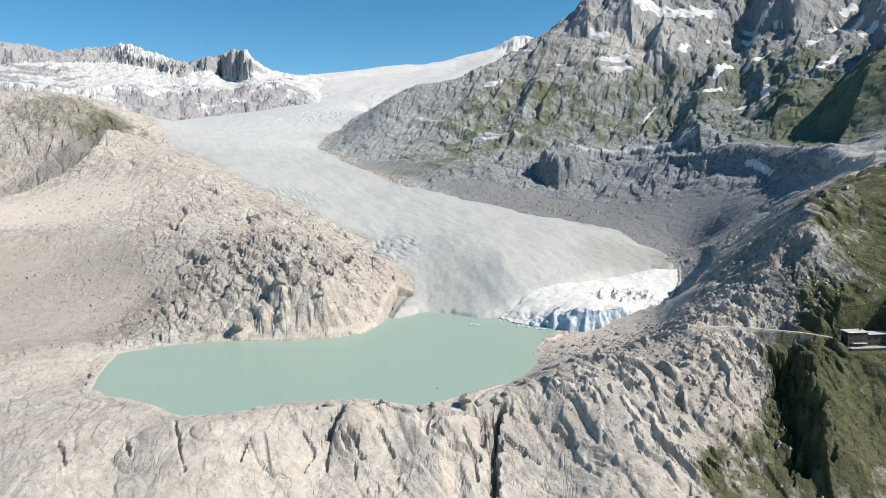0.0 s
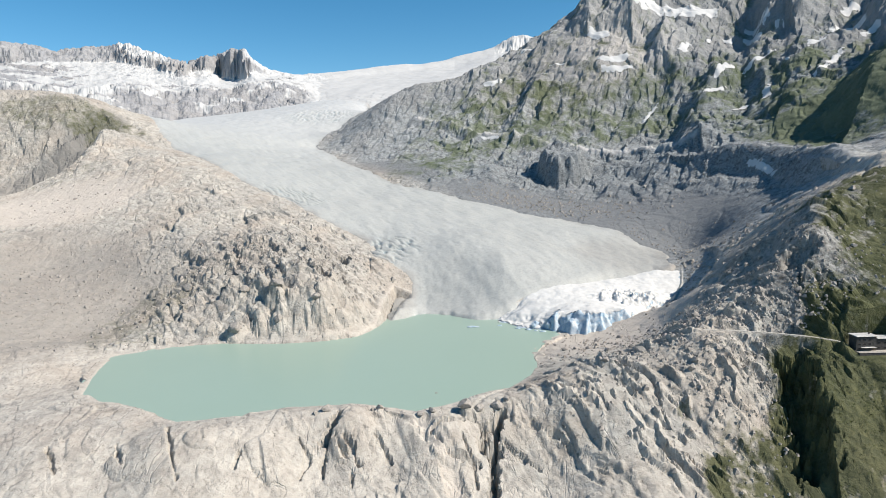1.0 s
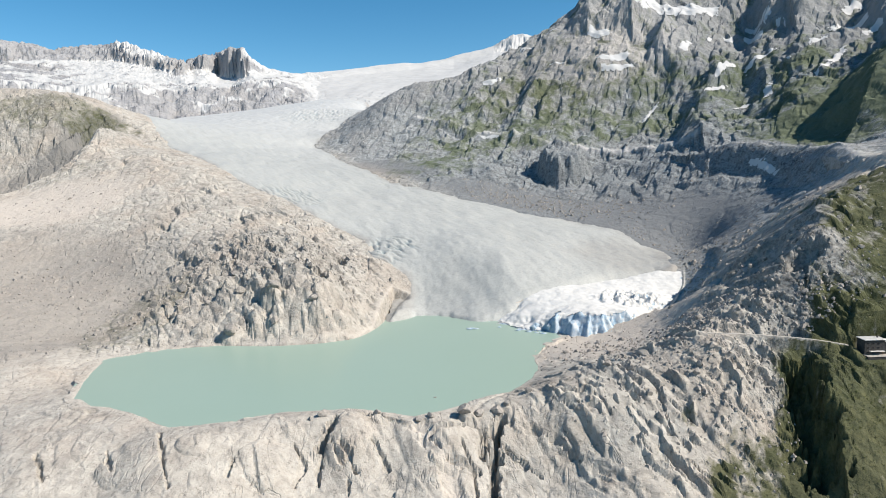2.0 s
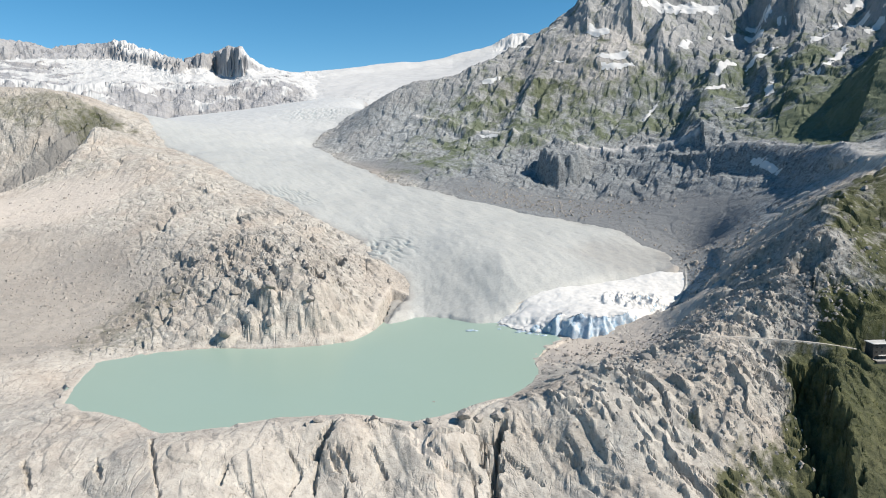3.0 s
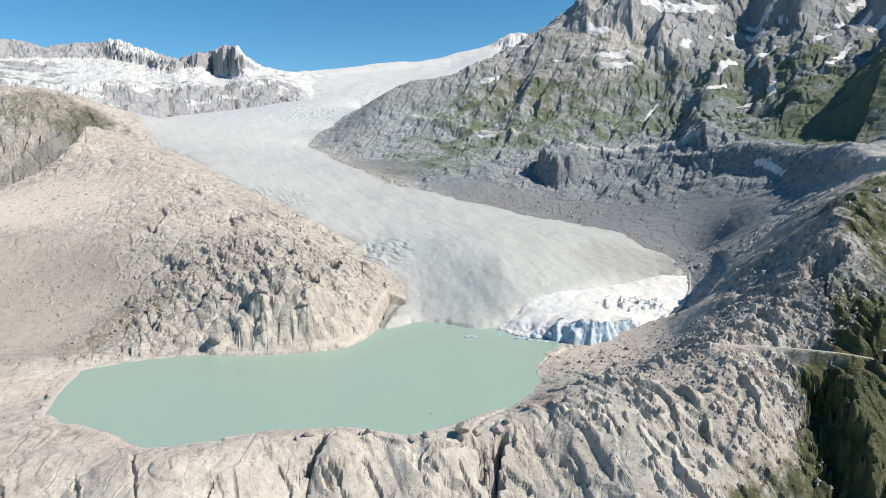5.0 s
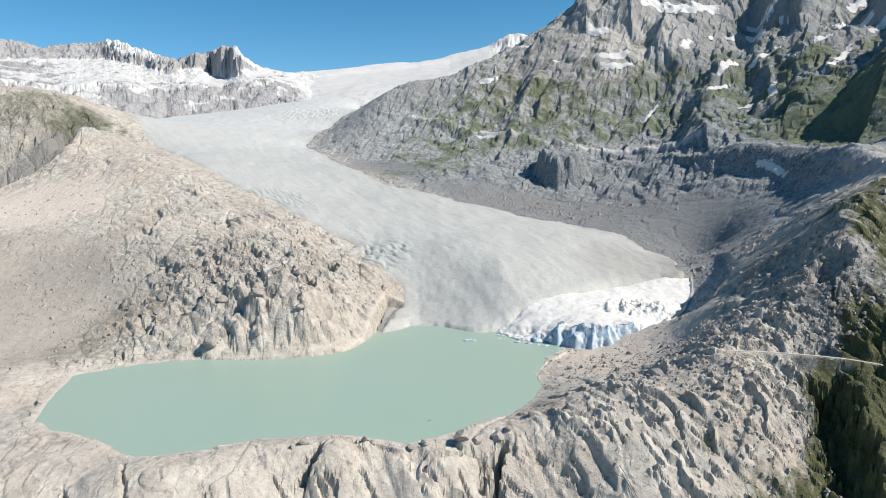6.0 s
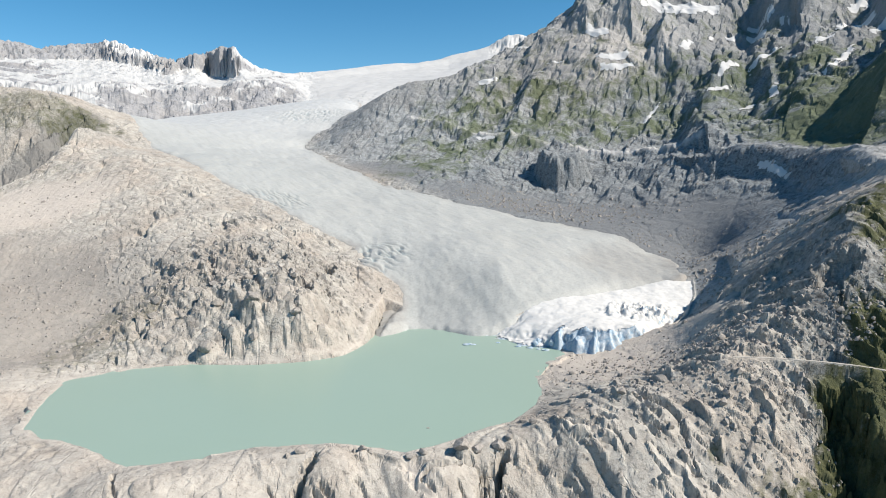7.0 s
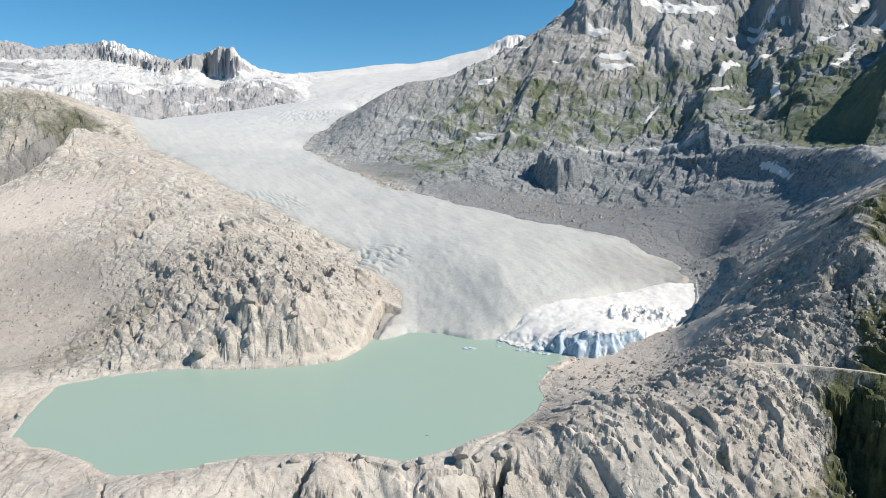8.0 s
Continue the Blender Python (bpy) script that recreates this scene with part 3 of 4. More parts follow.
    h = h + broken * relief * (1 - 0.45 * far * right) + (1 - broken) * 0.4 * fbm(x, y, 14, 4, 63)
    h = h + wide * (0.35 + 0.65 * right) * (0.5 * cut + 9 + 6 * h30 + 7 * fbm(x, y, 70, 4, 72) + crag_beds)
    crags = step(1620, 1800, y) * right * step(430, 560, base)
    h65, j65 = only(hill, x, y, lambda p, q: facets(p, q, 70, 9, 0.4, 1.6, 0.4, 0.5, 0.1))
    h = h + crags * 8 * h65
    # slanting ribs with a steep side on their left
    for size, k, seed in ((270, 58.0, 131), (80, 15.0, 133)):
        s = (0.90 * x - 0.44 * y) / size + 0.28 * fbm(x, y, 420, 3, seed)
        s = s - np.floor(s)
        saw = np.where(s < 0.16, s / 0.16, (1 - s) / 0.84) - 0.5
        strong = 0.35 + 0.65 * step(-0.3, 0.4, fbm(x, y, 330, 2, seed + 1))
        h = h + saw * k * strong * step(900, 1120, y) * step(190, 330, base - 0.06 * x) * step(640, 520, base) * step(-150, 250, x) * (0.6 + 0.4 * step(400, 900, x))
    # shelves of the lateral moraine
    for form, k in ((TRIM_NEAR, 9.0), (TRIM_FAR, 8.0)):
        d = near_line(x, y, [p[:2] for p in form])
        h = h + k * np.exp(-(d / 16) ** 2)
    for line, left, side, tall in RIBS:
        h = h + rib(x, y, line, left, side, tall)
    # left moraine, sharp-crested
    h = h + 7 * np.exp(-(near_line(x, y, [p[:2] for p in MORAINE[:6]]) / 14))
    h = h + patch(x, y, -910, 1420, 230, 110) * (1.3 * crag_beds + 6 * h30)
    # hollow in the spur, and a bite below it
    h = h - 15 * patch(x, y, 288, 500, 17, 13, 20) - 9 * patch(x, y, 256, 625, 18, 8, 10)
    # crag above the glacier with its steep left face
    h = h + 55 * patch(x, y, 250, 1296, 58, 50) * step(203, 213, x + 0.2 * (y - 1290))
    for cx, cy, rx, ry, turn, tall in BACKS:
        c, w = math.cos(radians(turn)), math.sin(radians(turn))
        u, v = (c * (x - cx) + w * (y - cy)) / rx, (-w * (x - cx) + c * (y - cy)) / ry
        r = u * u + v * v
        up = r < 1.4
        if up.any():
            r = r[up] + 0.16 * fbm(x[up], y[up], 0.6 * rx, 3, 68)
            h[up] = h[up] + tall * np.sqrt(np.clip(1 - r, 0, 1)) * (1 - 0.4 * u[up])
    # the footpath's bench
    d = near_line(x, y, WALKWAY)
    bench = np.interp(x, [194, 216, 242, 264, 281, 287], [49.7, 49.7, 49.4, 48.2, 45.6, 44.1]) - 0.4
    h = h + (bench - h) * np.exp(-(d / 2.5) ** 4)
    # the lake's bed and shore, and the bed of the glacier
    rise = 0.2 * np.minimum(out, 8) - 2.2 * np.maximum(out - 8 - 6 * fbm(x, y, 30, 3, 58), 0) + 3.0 * broken * h17 + 1.2 * h8 * (1 - 0.9 * calm)
    h = np.maximum(h, np.where(out > 0, rise, -99))
    bed = -0.3 * lake - 0.4
    h = np.where(lake > 0, bed + np.maximum(h - bed, 0) * step(6.5, 0, lake + 1.5 * h8 * (1 - calm)), h)
    h = np.where(ice > 0, h - 10 * step(6, 35, ice), h) - 220 * step(2480, 2700, y)
    # gorges and ravines
    for form, w, k, rough in [(GORGE, 3.0, 20.0, 3.2), (GORGE_ARM, 2.8, 12.0, 3.4), (CLEFT, 3.0, 12.0, 3.4), (OUTFLOW, 6.0, 4.0, 2.4), (RAVINE, 10.0, 18.0, 9.0)] + [(c, 1.7, 6.0, 1.8) for c in BRANCHES] + [(c, 1.2, 4.0, 1.6) for c in CRACKS]:
        d = near_line(x, y, form)
        cut = d < 40
        if cut.any():
            d = np.maximum(d[cut] + rough * fbm(x[cut], y[cut], 9, 3 if form is RAVINE else 4, 66, 0.6), 0)
            h[cut] = h[cut] - k * np.exp(-(d / w) ** 4) * step(2, 12, out[cut])
    # under the covered ice, and the level site of the hut
    cov = inside(x, y, COVERED_ICE)
    under = cov > -2
    if under.any():
        h[under] = np.minimum(h[under], top_of_ice(x[under], y[under]) + 2 - 10 * step(1, 14, cov[under]))
    side = (cov > -50) & (cov < 1) & (x > 222)
    if side.any():
        lip = top_of_ice(x[side], y[side]) + 1.0
        h[side] = np.clip(h[side], lip + 0.4 * cov[side], lip - 0.6 * np.minimum(cov[side], 0) + 40 * step(-36, -50, cov[side]))
    site = step(20, 17.5, np.abs(x - 305)) * step(13, 9, np.abs(y - 429.5))
    h = h + (FLOOR_Z - 0.6 - h) * site
    ahead = step(24, 19, np.abs(x - 305)) * step(398, 410, y) * step(424, 420, y)
    h = np.minimum(h, h + (np.minimum(h, FLOOR_Z - 2.5 - 0.25 * (421 - y)) - h) * ahead)
    # cover
    green = 0.66 * patch(x, y, 330, 400, 110, 100) + 0.6 * patch(x, y, 430, 530, 120, 120) + 0.54 * patch(x, y, 218, 372, 68, 36)
    trough = np.exp(-(near_line(x, y, OUTER_SIDE) / 36) ** 4)
    # ravine mask: bushes and crust there also stand in for its shadow
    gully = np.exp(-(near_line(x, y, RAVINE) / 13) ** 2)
    green = (green + 0.45 * gully) * (1.15 + 0.5 * fbm(x, y, 30, 4, 84, 0.6)) + 0.16 * (y < 700) * (green > 0.1) * fbm(x, y, 8, 3, 85, 0.7)
    trim = 60 + 0.14 * (y - 800) + 0.12 * np.maximum(x, 0)
    flank = step(5, 45, base - trim) * right * step(800, 1000, y)
    green = green + flank * (0.46 - 0.24 * step(330, 500, base) + 0.26 * fbm(x, y, 60, 5, 83, 0.7))
    # growth on the right-hand slope, thickened to paint in its partial shade
    green = green + 0.36 * patch(x, y, 690, 990, 170, 230, -20)
    green = green + 0.34 * patch(x, y, -345, 690, 75, 110) + 0.08 * trough + 0.4 * patch(x, y, -850, 1440, 240, 70) + 0.3 * patch(x, y, -700, 1170, 90, 30, 35) + 0.42 * patch(x, y, 162, 411, 7, 7)
    beyond = step(0, 120, x - np.interp(y, [700, 1000, 1300, 1700, 2300], [100, 60, -150, -400, -420]))
    gravel = np.clip(0.9 * trough + 0.8 * basin + 0.9 * scree + 0.6 * beach + 0.45 * step(0, 40, trim - base) * step(850, 1000, y) * right + 0.7 * step(300, 420, base) * far, 0, 1)
    pale = np.clip(0.35 * patch(x, y, 480, 1720, 190, 170) + 0.6 * beach + 0.15 * calm + 0.8 * np.exp(-(near_line(x, y, [p[:2] for p in TRIM_FAR]) / 7) ** 2) + 0.4 * np.exp(-(near_line(x, y, [p[:2] for p in TRIM_NEAR]) / 4) ** 2) + 0.85 * fan + 0.55 * step(5, 0, out) * step(-1, 0.5, out) + 0.55 * np.exp(-(near_line(x, y, OUTFLOW) / 6) ** 2), 0, 1)
    # crust on older rock; the ravine's share is painted shade
    lichen_and_shade = np.clip(beyond * step(680, 880, y) * (1 - 0.5 * step(340, 500, base)) * (1 - 0.4 * step(1250, 1600, y) * step(700, 350, x)) + 0.75 * patch(x, y, 340, 545, 110, 130) + 0.6 * patch(x, y, 290, 430, 80, 70) + 0.8 * gully + 0.35 * patch(x, y, -850, 1370, 260, 110) + 0.55 * trough + 0.3 * hump, 0, 1)
    # the last cover value paints distance haze on the far right side
    return h, {"green": np.clip(green, 0, 1), "gravel": gravel, "pale": pale, "lichen_and_shade": lichen_and_shade, "haze_tint": beyond * step(640, 820, y) * (1 - 0.4 * patch(x, y, 360, 1700, 260, 170))}


# profiles of the range, as seen from the lake: bearing and slope, both in thousandths
CREST_LINE = [(-819, 229), (-687, 221), (-661, 218), (-622, 205), (-591, 206), (-546, 209), (-519, 209), (-504, 215), (-488, 211), (-445, 193), (-407, 182),
    (-387, 187), (-376, 191), (-365, 188), (-353, 193), (-342, 193), (-328, 200), (-315, 199), (-305, 192), (-298, 182), (-272, 166), (-246, 158), (-219, 156),
    (-206, 159), (-156, 159), (-111, 164), (-66, 168), (-30, 169), (15, 174), (42, 181), (69, 187), (87, 193), (101, 200), (119, 208), (137, 210), (154, 204), (293, 194)]
WALL_TOP = [(-822, 212), (-689, 209), (-623, 197), (-538, 196), (-515, 204), (-498, 201), (-481, 193), (-446, 185), (-408, 176), (-397, 174), (-383, 187),
    (-365, 185), (-351, 189), (-329, 197), (-312, 193), (-299, 178), (-273, 162), (-219, 153), (-192, 152), (-66, 162), (24, 170), (69, 180), (101, 191), (119, 201), (136, 204), (293, 185)]
WALL_FOOT = [(-825, 186), (-691, 187), (-597, 187), (-522, 184), (-482, 176), (-447, 168), (-409, 161), (-394, 165), (-378, 166), (-356, 155), (-336, 150),
    (-315, 153), (-300, 163), (-273, 157), (-220, 150), (-193, 146), (-66, 155), (24, 164), (87, 180), (150, 189), (293, 176)]
BAND_TOP = [(-829, 160), (-695, 158), (-606, 146), (-481, 144), (-428, 133), (-391, 141), (-337, 139), (-301, 147), (-265, 146), (-229, 140), (-194, 127), (-85, 133), (23, 144), (294, 155)]
BAND_FOOT = [(-842, 67), (-705, 76), (-613, 82), (-522, 87), (-432, 87), (-341, 92), (-249, 101), (-195, 108), (-140, 112), (-86, 117), (294, 128)]
# how far off the foot of the range and the foot of its walls lie, by bearing
FOOT_AT = [(-830, 2430), (-525, 2500), (-310, 2780), (-195, 2870), (294, 2870)]
WALL_AT = [(-830, 3500), (-690, 3560), (-600, 3700), (-524, 3840), (-408, 3470), (-394, 3800), (-379, 3700), (-356, 3880), (-314, 3560), (-264, 3750), (-192, 3850), (-100, 4050), (100, 4400), (294, 4450)]


def far_land(x, y):
    """The jagged range and the snow dome behind the glacier: height, and how much of it is snow."""
    u = 1000 * x / (y - 36)
    v = u + step(-150, -230, u) * (9 * fbm(x, y, 150, 4, 30, 0.6) + 5 * fbm(x, y, 50, 3, 34, 0.6))

    def along(line):
        return np.interp(v, [p[0] for p in line], [p[1] for p in line])
    walls = step(-560, -520, v) * step(-290, -310, v)
    # fluted walls, most of them turned to the left
    flute = 0.0
    for size, k, seed in ((26, 45, 41), (11, 22, 43)):
        s = v / size + 0.8 * fbm(v, 0 * v, 40, 2, seed)
        flute = flute - k * (s - np.floor(s))
    teeth = walls * 2.6 * fbm(u, 0 * u, 13, 3, 45, 0.6)
    d0, d2 = along(FOOT_AT), along(WALL_AT) + walls * flute
    d1, d3 = d0 + 380, d2 + 80
    d4 = d3 + 120
    lines = [along(BAND_FOOT) - 40, along(BAND_FOOT), along(BAND_TOP), along(WALL_FOOT), along(WALL_TOP) + 0.5 * teeth, along(CREST_LINE) + teeth, along(CREST_LINE) - 60]
    depths = [d0 - 250, d0, d1, d2, d3, d4, d4 + 500]
    rocky = np.clip(step(-150, -230, u) + 0.8 * step(80, 100, u), 0, 1)
    warp = y + rocky * (45 * fbm(x, y, 130, 4, 31, 0.6) + 30 * fbm(x, y, 60, 4, 32, 0.65))
    w, stage = lines[0].copy(), np.full(x.shape, -1.0)
    for i in range(6):
        k = np.clip((warp - depths[i]) / np.maximum(depths[i + 1] - depths[i], 1), 0, 1)
        w = w + k * (lines[i + 1] - lines[i])
        stage = stage + k
    for _ in range(2):
        w[1:-1] = (w[:-2] + 2 * w[1:-1] + w[2:]) / 4
    h = 176 + w / 1000 * (y - 36)
    h90, j90 = facets(x, y, 110, 33, 0.2, 1.8, 0.45, 0.6, 0.2)
    h40, j40 = facets(x, y, 42, 35, 0.3, 1.6, 0.6, 0.5, 0.2)
    n, m = fbm(x, y, 190, 5, 39, 0.6), fbm(x, y, 60, 4, 40, 0.6)
    # where snow lies: on the apron, the caps and the dome, in strips on the rocks
    hump = step(0.18, 0.42, n + 0.4 * m + 0.45 * (stage - 0.85) + 0.9 * step(-520, -545, u) * step(0.1, 0.5, stage))
    apron = step(0.8, 0.5, n + 0.4 * m + 0.15 * step(1.5, 1.0, stage) - 0.3 * step(-520, -545, u))
    left = step(0.02, 0.2, fbm(x + 0.5 * y, 2.2 * y, 300, 4, 47, 0.6) + 0.3 * m)
    cap = np.clip(step(-516, -508, u) * step(-425, -435, u) + step(-316, -306, u), 0, 1)
    snow = np.where(stage < 1, hump, np.where(stage < 2, apron, np.where(stage < 2.95, step(-290, -270, u), cap)))
    snow = np.where(u + 45 * n < -600, left * (stage < 2.6), snow)
    dome = step(-228, -200, u + 12 * n)
    snow = np.maximum(snow, dome * (1 - step(84, 92, u) * (stage > 2.4)))
    rock = (1 - snow) * (1 - dome) + 0.5 * (1 - snow) * dome
    h = h + rock * (h90 * 13 + h40 * 7 - 4 * j90) * np.where((stage > 2) & (stage < 3.2), 0.8, 1.0) + 6 * fbm(x, y, 240, 4, 36)
    fall = step(-260, -200, u) * step(0.7, 0.2, stage)
    h = h + 7 * fall * facets(x, y, 30, 49, 1.4, 2.5, 0.5, 0.3, 0.2)[0]
    return h, {"snow": snow}


def sheet(name, x, y, z, covers, material, keep=None, smooth=True):
    """A mesh over a grid of places; keep: which of the grid's cells there are."""
    rows, cols = x.shape
    ids = np.arange(rows * cols).reshape(rows, cols)
    quads = np.stack([ids[:-1, :-1], ids[:-1, 1:], ids[1:, 1:], ids[1:, :-1]], -1).reshape(-1, 4)
    co = np.stack([x, y, z], -1).reshape(-1, 3)
    if keep is not None:
        quads = quads[keep[:-1, :-1].ravel() & keep[1:, 1:].ravel()]
        used, back = np.unique(quads, return_inverse=True)
        quads, co = back.reshape(-1, 4), co[used]
        covers = {k: v.ravel()[used] for k, v in covers.items()}
    me = bpy.data.meshes.new(name)
    me.vertices.add(len(co))
    me.vertices.foreach_set("co", co.astype(np.float32).ravel())
    me.loops.add(quads.size)
    me.loops.foreach_set("vertex_index", quads.astype(np.int32).ravel())
    me.polygons.add(len(quads))
    me.polygons.foreach_set("loop_start", np.arange(0, quads.size, 4, dtype=np.int32))
    me.update(calc_edges=True)
    me.polygons.foreach_set("use_smooth", np.full(len(quads), smooth))
    for k, v in covers.items():
        me.attributes.new(k, "FLOAT", "POINT").data.foreach_set("value", v.astype(np.float32).ravel())
    me.materials.append(material)
    return new(name, me)


def graded(stops):
    """Places from stop to stop: (from, spacing there), ..., with the spacing changing evenly between."""
    out = [stops[0][0]]
    for (a, da), (b, db) in zip(stops, stops[1:]):
        while out[-1] < b:
            out.append(out[-1] + da + (db - da) * (out[-1] - a) / (b - a))
    return np.array(out)


def make_ground():
    ys = graded([(-900, 60), (200, 20), (335, 0.95), (470, 0.9), (600, 1.7), (900, 2.8), (1400, 4.0), (2100, 5.5), (2500, 14), (4850, 60)])
    half = 0.77 * np.maximum(ys, 330) + 45
    inner = np.linspace(-1, 1, 860)
    outer = np.linspace(0, 1, 26)[1:] ** 2
    x = np.concatenate([-(half[:, None] + 3600 * outer[::-1]), half[:, None] * inner, half[:, None] + 3600 * outer], 1)
    y = np.broadcast_to(ys[:, None], x.shape).copy()
    h, covers = land(x, y)
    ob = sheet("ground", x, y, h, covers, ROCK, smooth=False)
    return tagged(ob, "bare grey granite valley floor and mountainsides with grass and scree", "ground", kind="structure")


ground = make_ground()


def make_range():
    ys = graded([(2340, 14), (3000, 14), (3350, 8), (4050, 8), (4700, 20)])
    x = (ys[:, None] - 36) * np.linspace(-0.83, 0.293, 700)
    y = np.broadcast_to(ys[:, None], x.shape).copy()
    h, covers = far_land(x, y)
    zero = np.zeros(x.shape)
    covers.update(gravel=zero, pale=zero, lichen_and_shade=zero, haze_tint=zero)
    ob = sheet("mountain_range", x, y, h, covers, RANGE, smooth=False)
    return tagged(ob, "distant jagged granite range with snowfields and a white snow dome", "mountains", kind="structure")


mountain_range = make_range()


def make_lake():
    pts = np.array(LAKE, float)
    mid = pts.mean(0)
    bm = bmesh.new()
    vs = []
    for p in pts:
        d = (p - mid) / np.linalg.norm(p - mid)
        q = p + d * 7
        vs.append(bm.verts.new((q[0], q[1], 0)))
    bm.faces.new(vs)
    bmesh.ops.triangulate(bm, faces=bm.faces[:])
    me = bpy.data.meshes.new("lake")
    bm.to_mesh(me)
    bm.free()
    me.materials.append(WATER)
    return tagged(new("lake", me), "opaque pale turquoise glacial lake, calm", "lake", kind="structure")


lake = make_lake()


def ice_height(x, y):
    base = smooth_land(x, y)
    ice = inside(x, y, ICE)
    edge = ice + 5 * fbm(x, y, 30, 3, 91)
    h = base + 7 * np.sqrt(np.clip(edge, 0, 60) / 60) - 3.0 + 1.3 * fbm(x, y, 70, 3, 92)
    h = h - 0.6 * np.maximum(8 - edge, 0)
    h = h - 12 * step(0, 34, inside(x, y, COVERED_ICE))
    # crevasses: along the left margin, at the icefall and on the tongue
    zone = 0.8 * patch(x, y, -80, 890, 45, 50) + 0.5 * patch(x, y, -290, 1090, 90, 60) + 0.8 * patch(x, y, -400, 2120, 150, 120)
    zone = np.clip(zone, 0, 1)
    lines = np.abs(wave(x / 12 + y / 15 + 0.4 * fbm(x, y, 30, 2, 95), y / 45 - x / 60, 94))
    crack = (1 - step(0.0, 0.22, lines)) * zone
    h = h - 5.0 * crack + 1.5 * zone * fbm(x, y, 12, 3, 96) + 0.35 * fbm(x, y, 9, 3, 97) + 0.9 * fbm(x + 0.6 * y, 0.3 * y - 0.5 * x, 26, 4, 99)
    dirt = (1 - step(0, 26, edge)) * step(730, 800, y) * (0.5 + 0.5 * fbm(x, y, 40, 3, 98)) + 0.3 * patch(x, y, 250, 850, 80, 80) + 0.35 * patch(x, y, -58, 750, 22, 80)
    clean = 0.6 * step(1300, 2300, y)
    return h, {"crack": crack, "dirt": np.clip(dirt, 0, 0.8), "clean": clean}, edge


def make_glacier():
    ys = graded([(690, 2.0), (1000, 2.8), (1500, 5.0), (2860, 10)])
    lo = np.interp(ys, [690, 800, 1000, 1400, 1700, 2860], [-80, -90, -260, -660, -1080, -1180])
    hi = np.interp(ys, [690, 800, 900, 1000, 1150, 1300, 1720, 1950, 2860], [340, 360, 350, 300, 120, -60, -250, -230, -230])
    x = lo[:, None] + (hi - lo)[:, None] * np.linspace(0, 1, 260)
    y = np.broadcast_to(ys[:, None], x.shape).copy()
    h, covers, edge = ice_height(x, y)
    ob = sheet("glacier", x, y, h, covers, GLACIER, keep=edge > -11)
    return tagged(ob, "grey-white glacier tongue with dirty margins and crevasses", "glacier", kind="structure")


glacier = make_glacier()

# ---- things ----
def part(name, bm, material, parent=None, label=""):
    """One bmesh as one mesh object, under a thing or a part."""
    me = bpy.data.meshes.new(name)
    bm.to_mesh(me)
    bm.free()
    me.materials.append(material)
    ob = new(name, me)
    ob.parent = parent
    return tagged(ob, label)


def soup(name, verts, faces, material):
    """A mesh of many loose small pieces."""
    me = bpy.data.meshes.new(name)
    me.from_pydata(verts, [], faces)
    me.materials.append(material)
    return new(name, me)


def height_at(points):
    p = np.array(points, float)
    return land(p[:, 0].reshape(1, -1), p[:, 1].reshape(1, -1))[0].ravel()


def box(bm, x0, y0, z0, x1, y1, z1, bevel=0.0):
    made = bmesh.ops.create_cube(bm, size=1.0)["verts"]
    bmesh.ops.scale(bm, vec=(x1 - x0, y1 - y0, z1 - z0), verts=made)
    bmesh.ops.translate(bm, vec=((x0 + x1) / 2, (y0 + y1) / 2, (z0 + z1) / 2), verts=made)
    if bevel:
        edges = list({e for v in made for e in v.link_edges})
        bmesh.ops.bevel(bm, geom=edges, offset=bevel, segments=1, affect="EDGES")


def block(name, parent, material, x0, y0, z0, x1, y1, z1, bevel=0.0, label=""):
    bm = bmesh.new()
    box(bm, x0, y0, z0, x1, y1, z1, bevel)
    return part(name, bm, material, parent, label)


def lump(bm, rng, at, size, squash=(1, 1, 1), detail=1):
    made = bmesh.ops.create_icosphere(bm, subdivisions=detail, radius=1.0)["verts"]
    for v in made:
        v.co *= 0.72 + 0.5 * rng.random()
        v.co = Vector((at[0] + v.co.x * size * squash[0], at[1] + v.co.y * size * squash[1], at[2] + v.co.z * size * squash[2]))


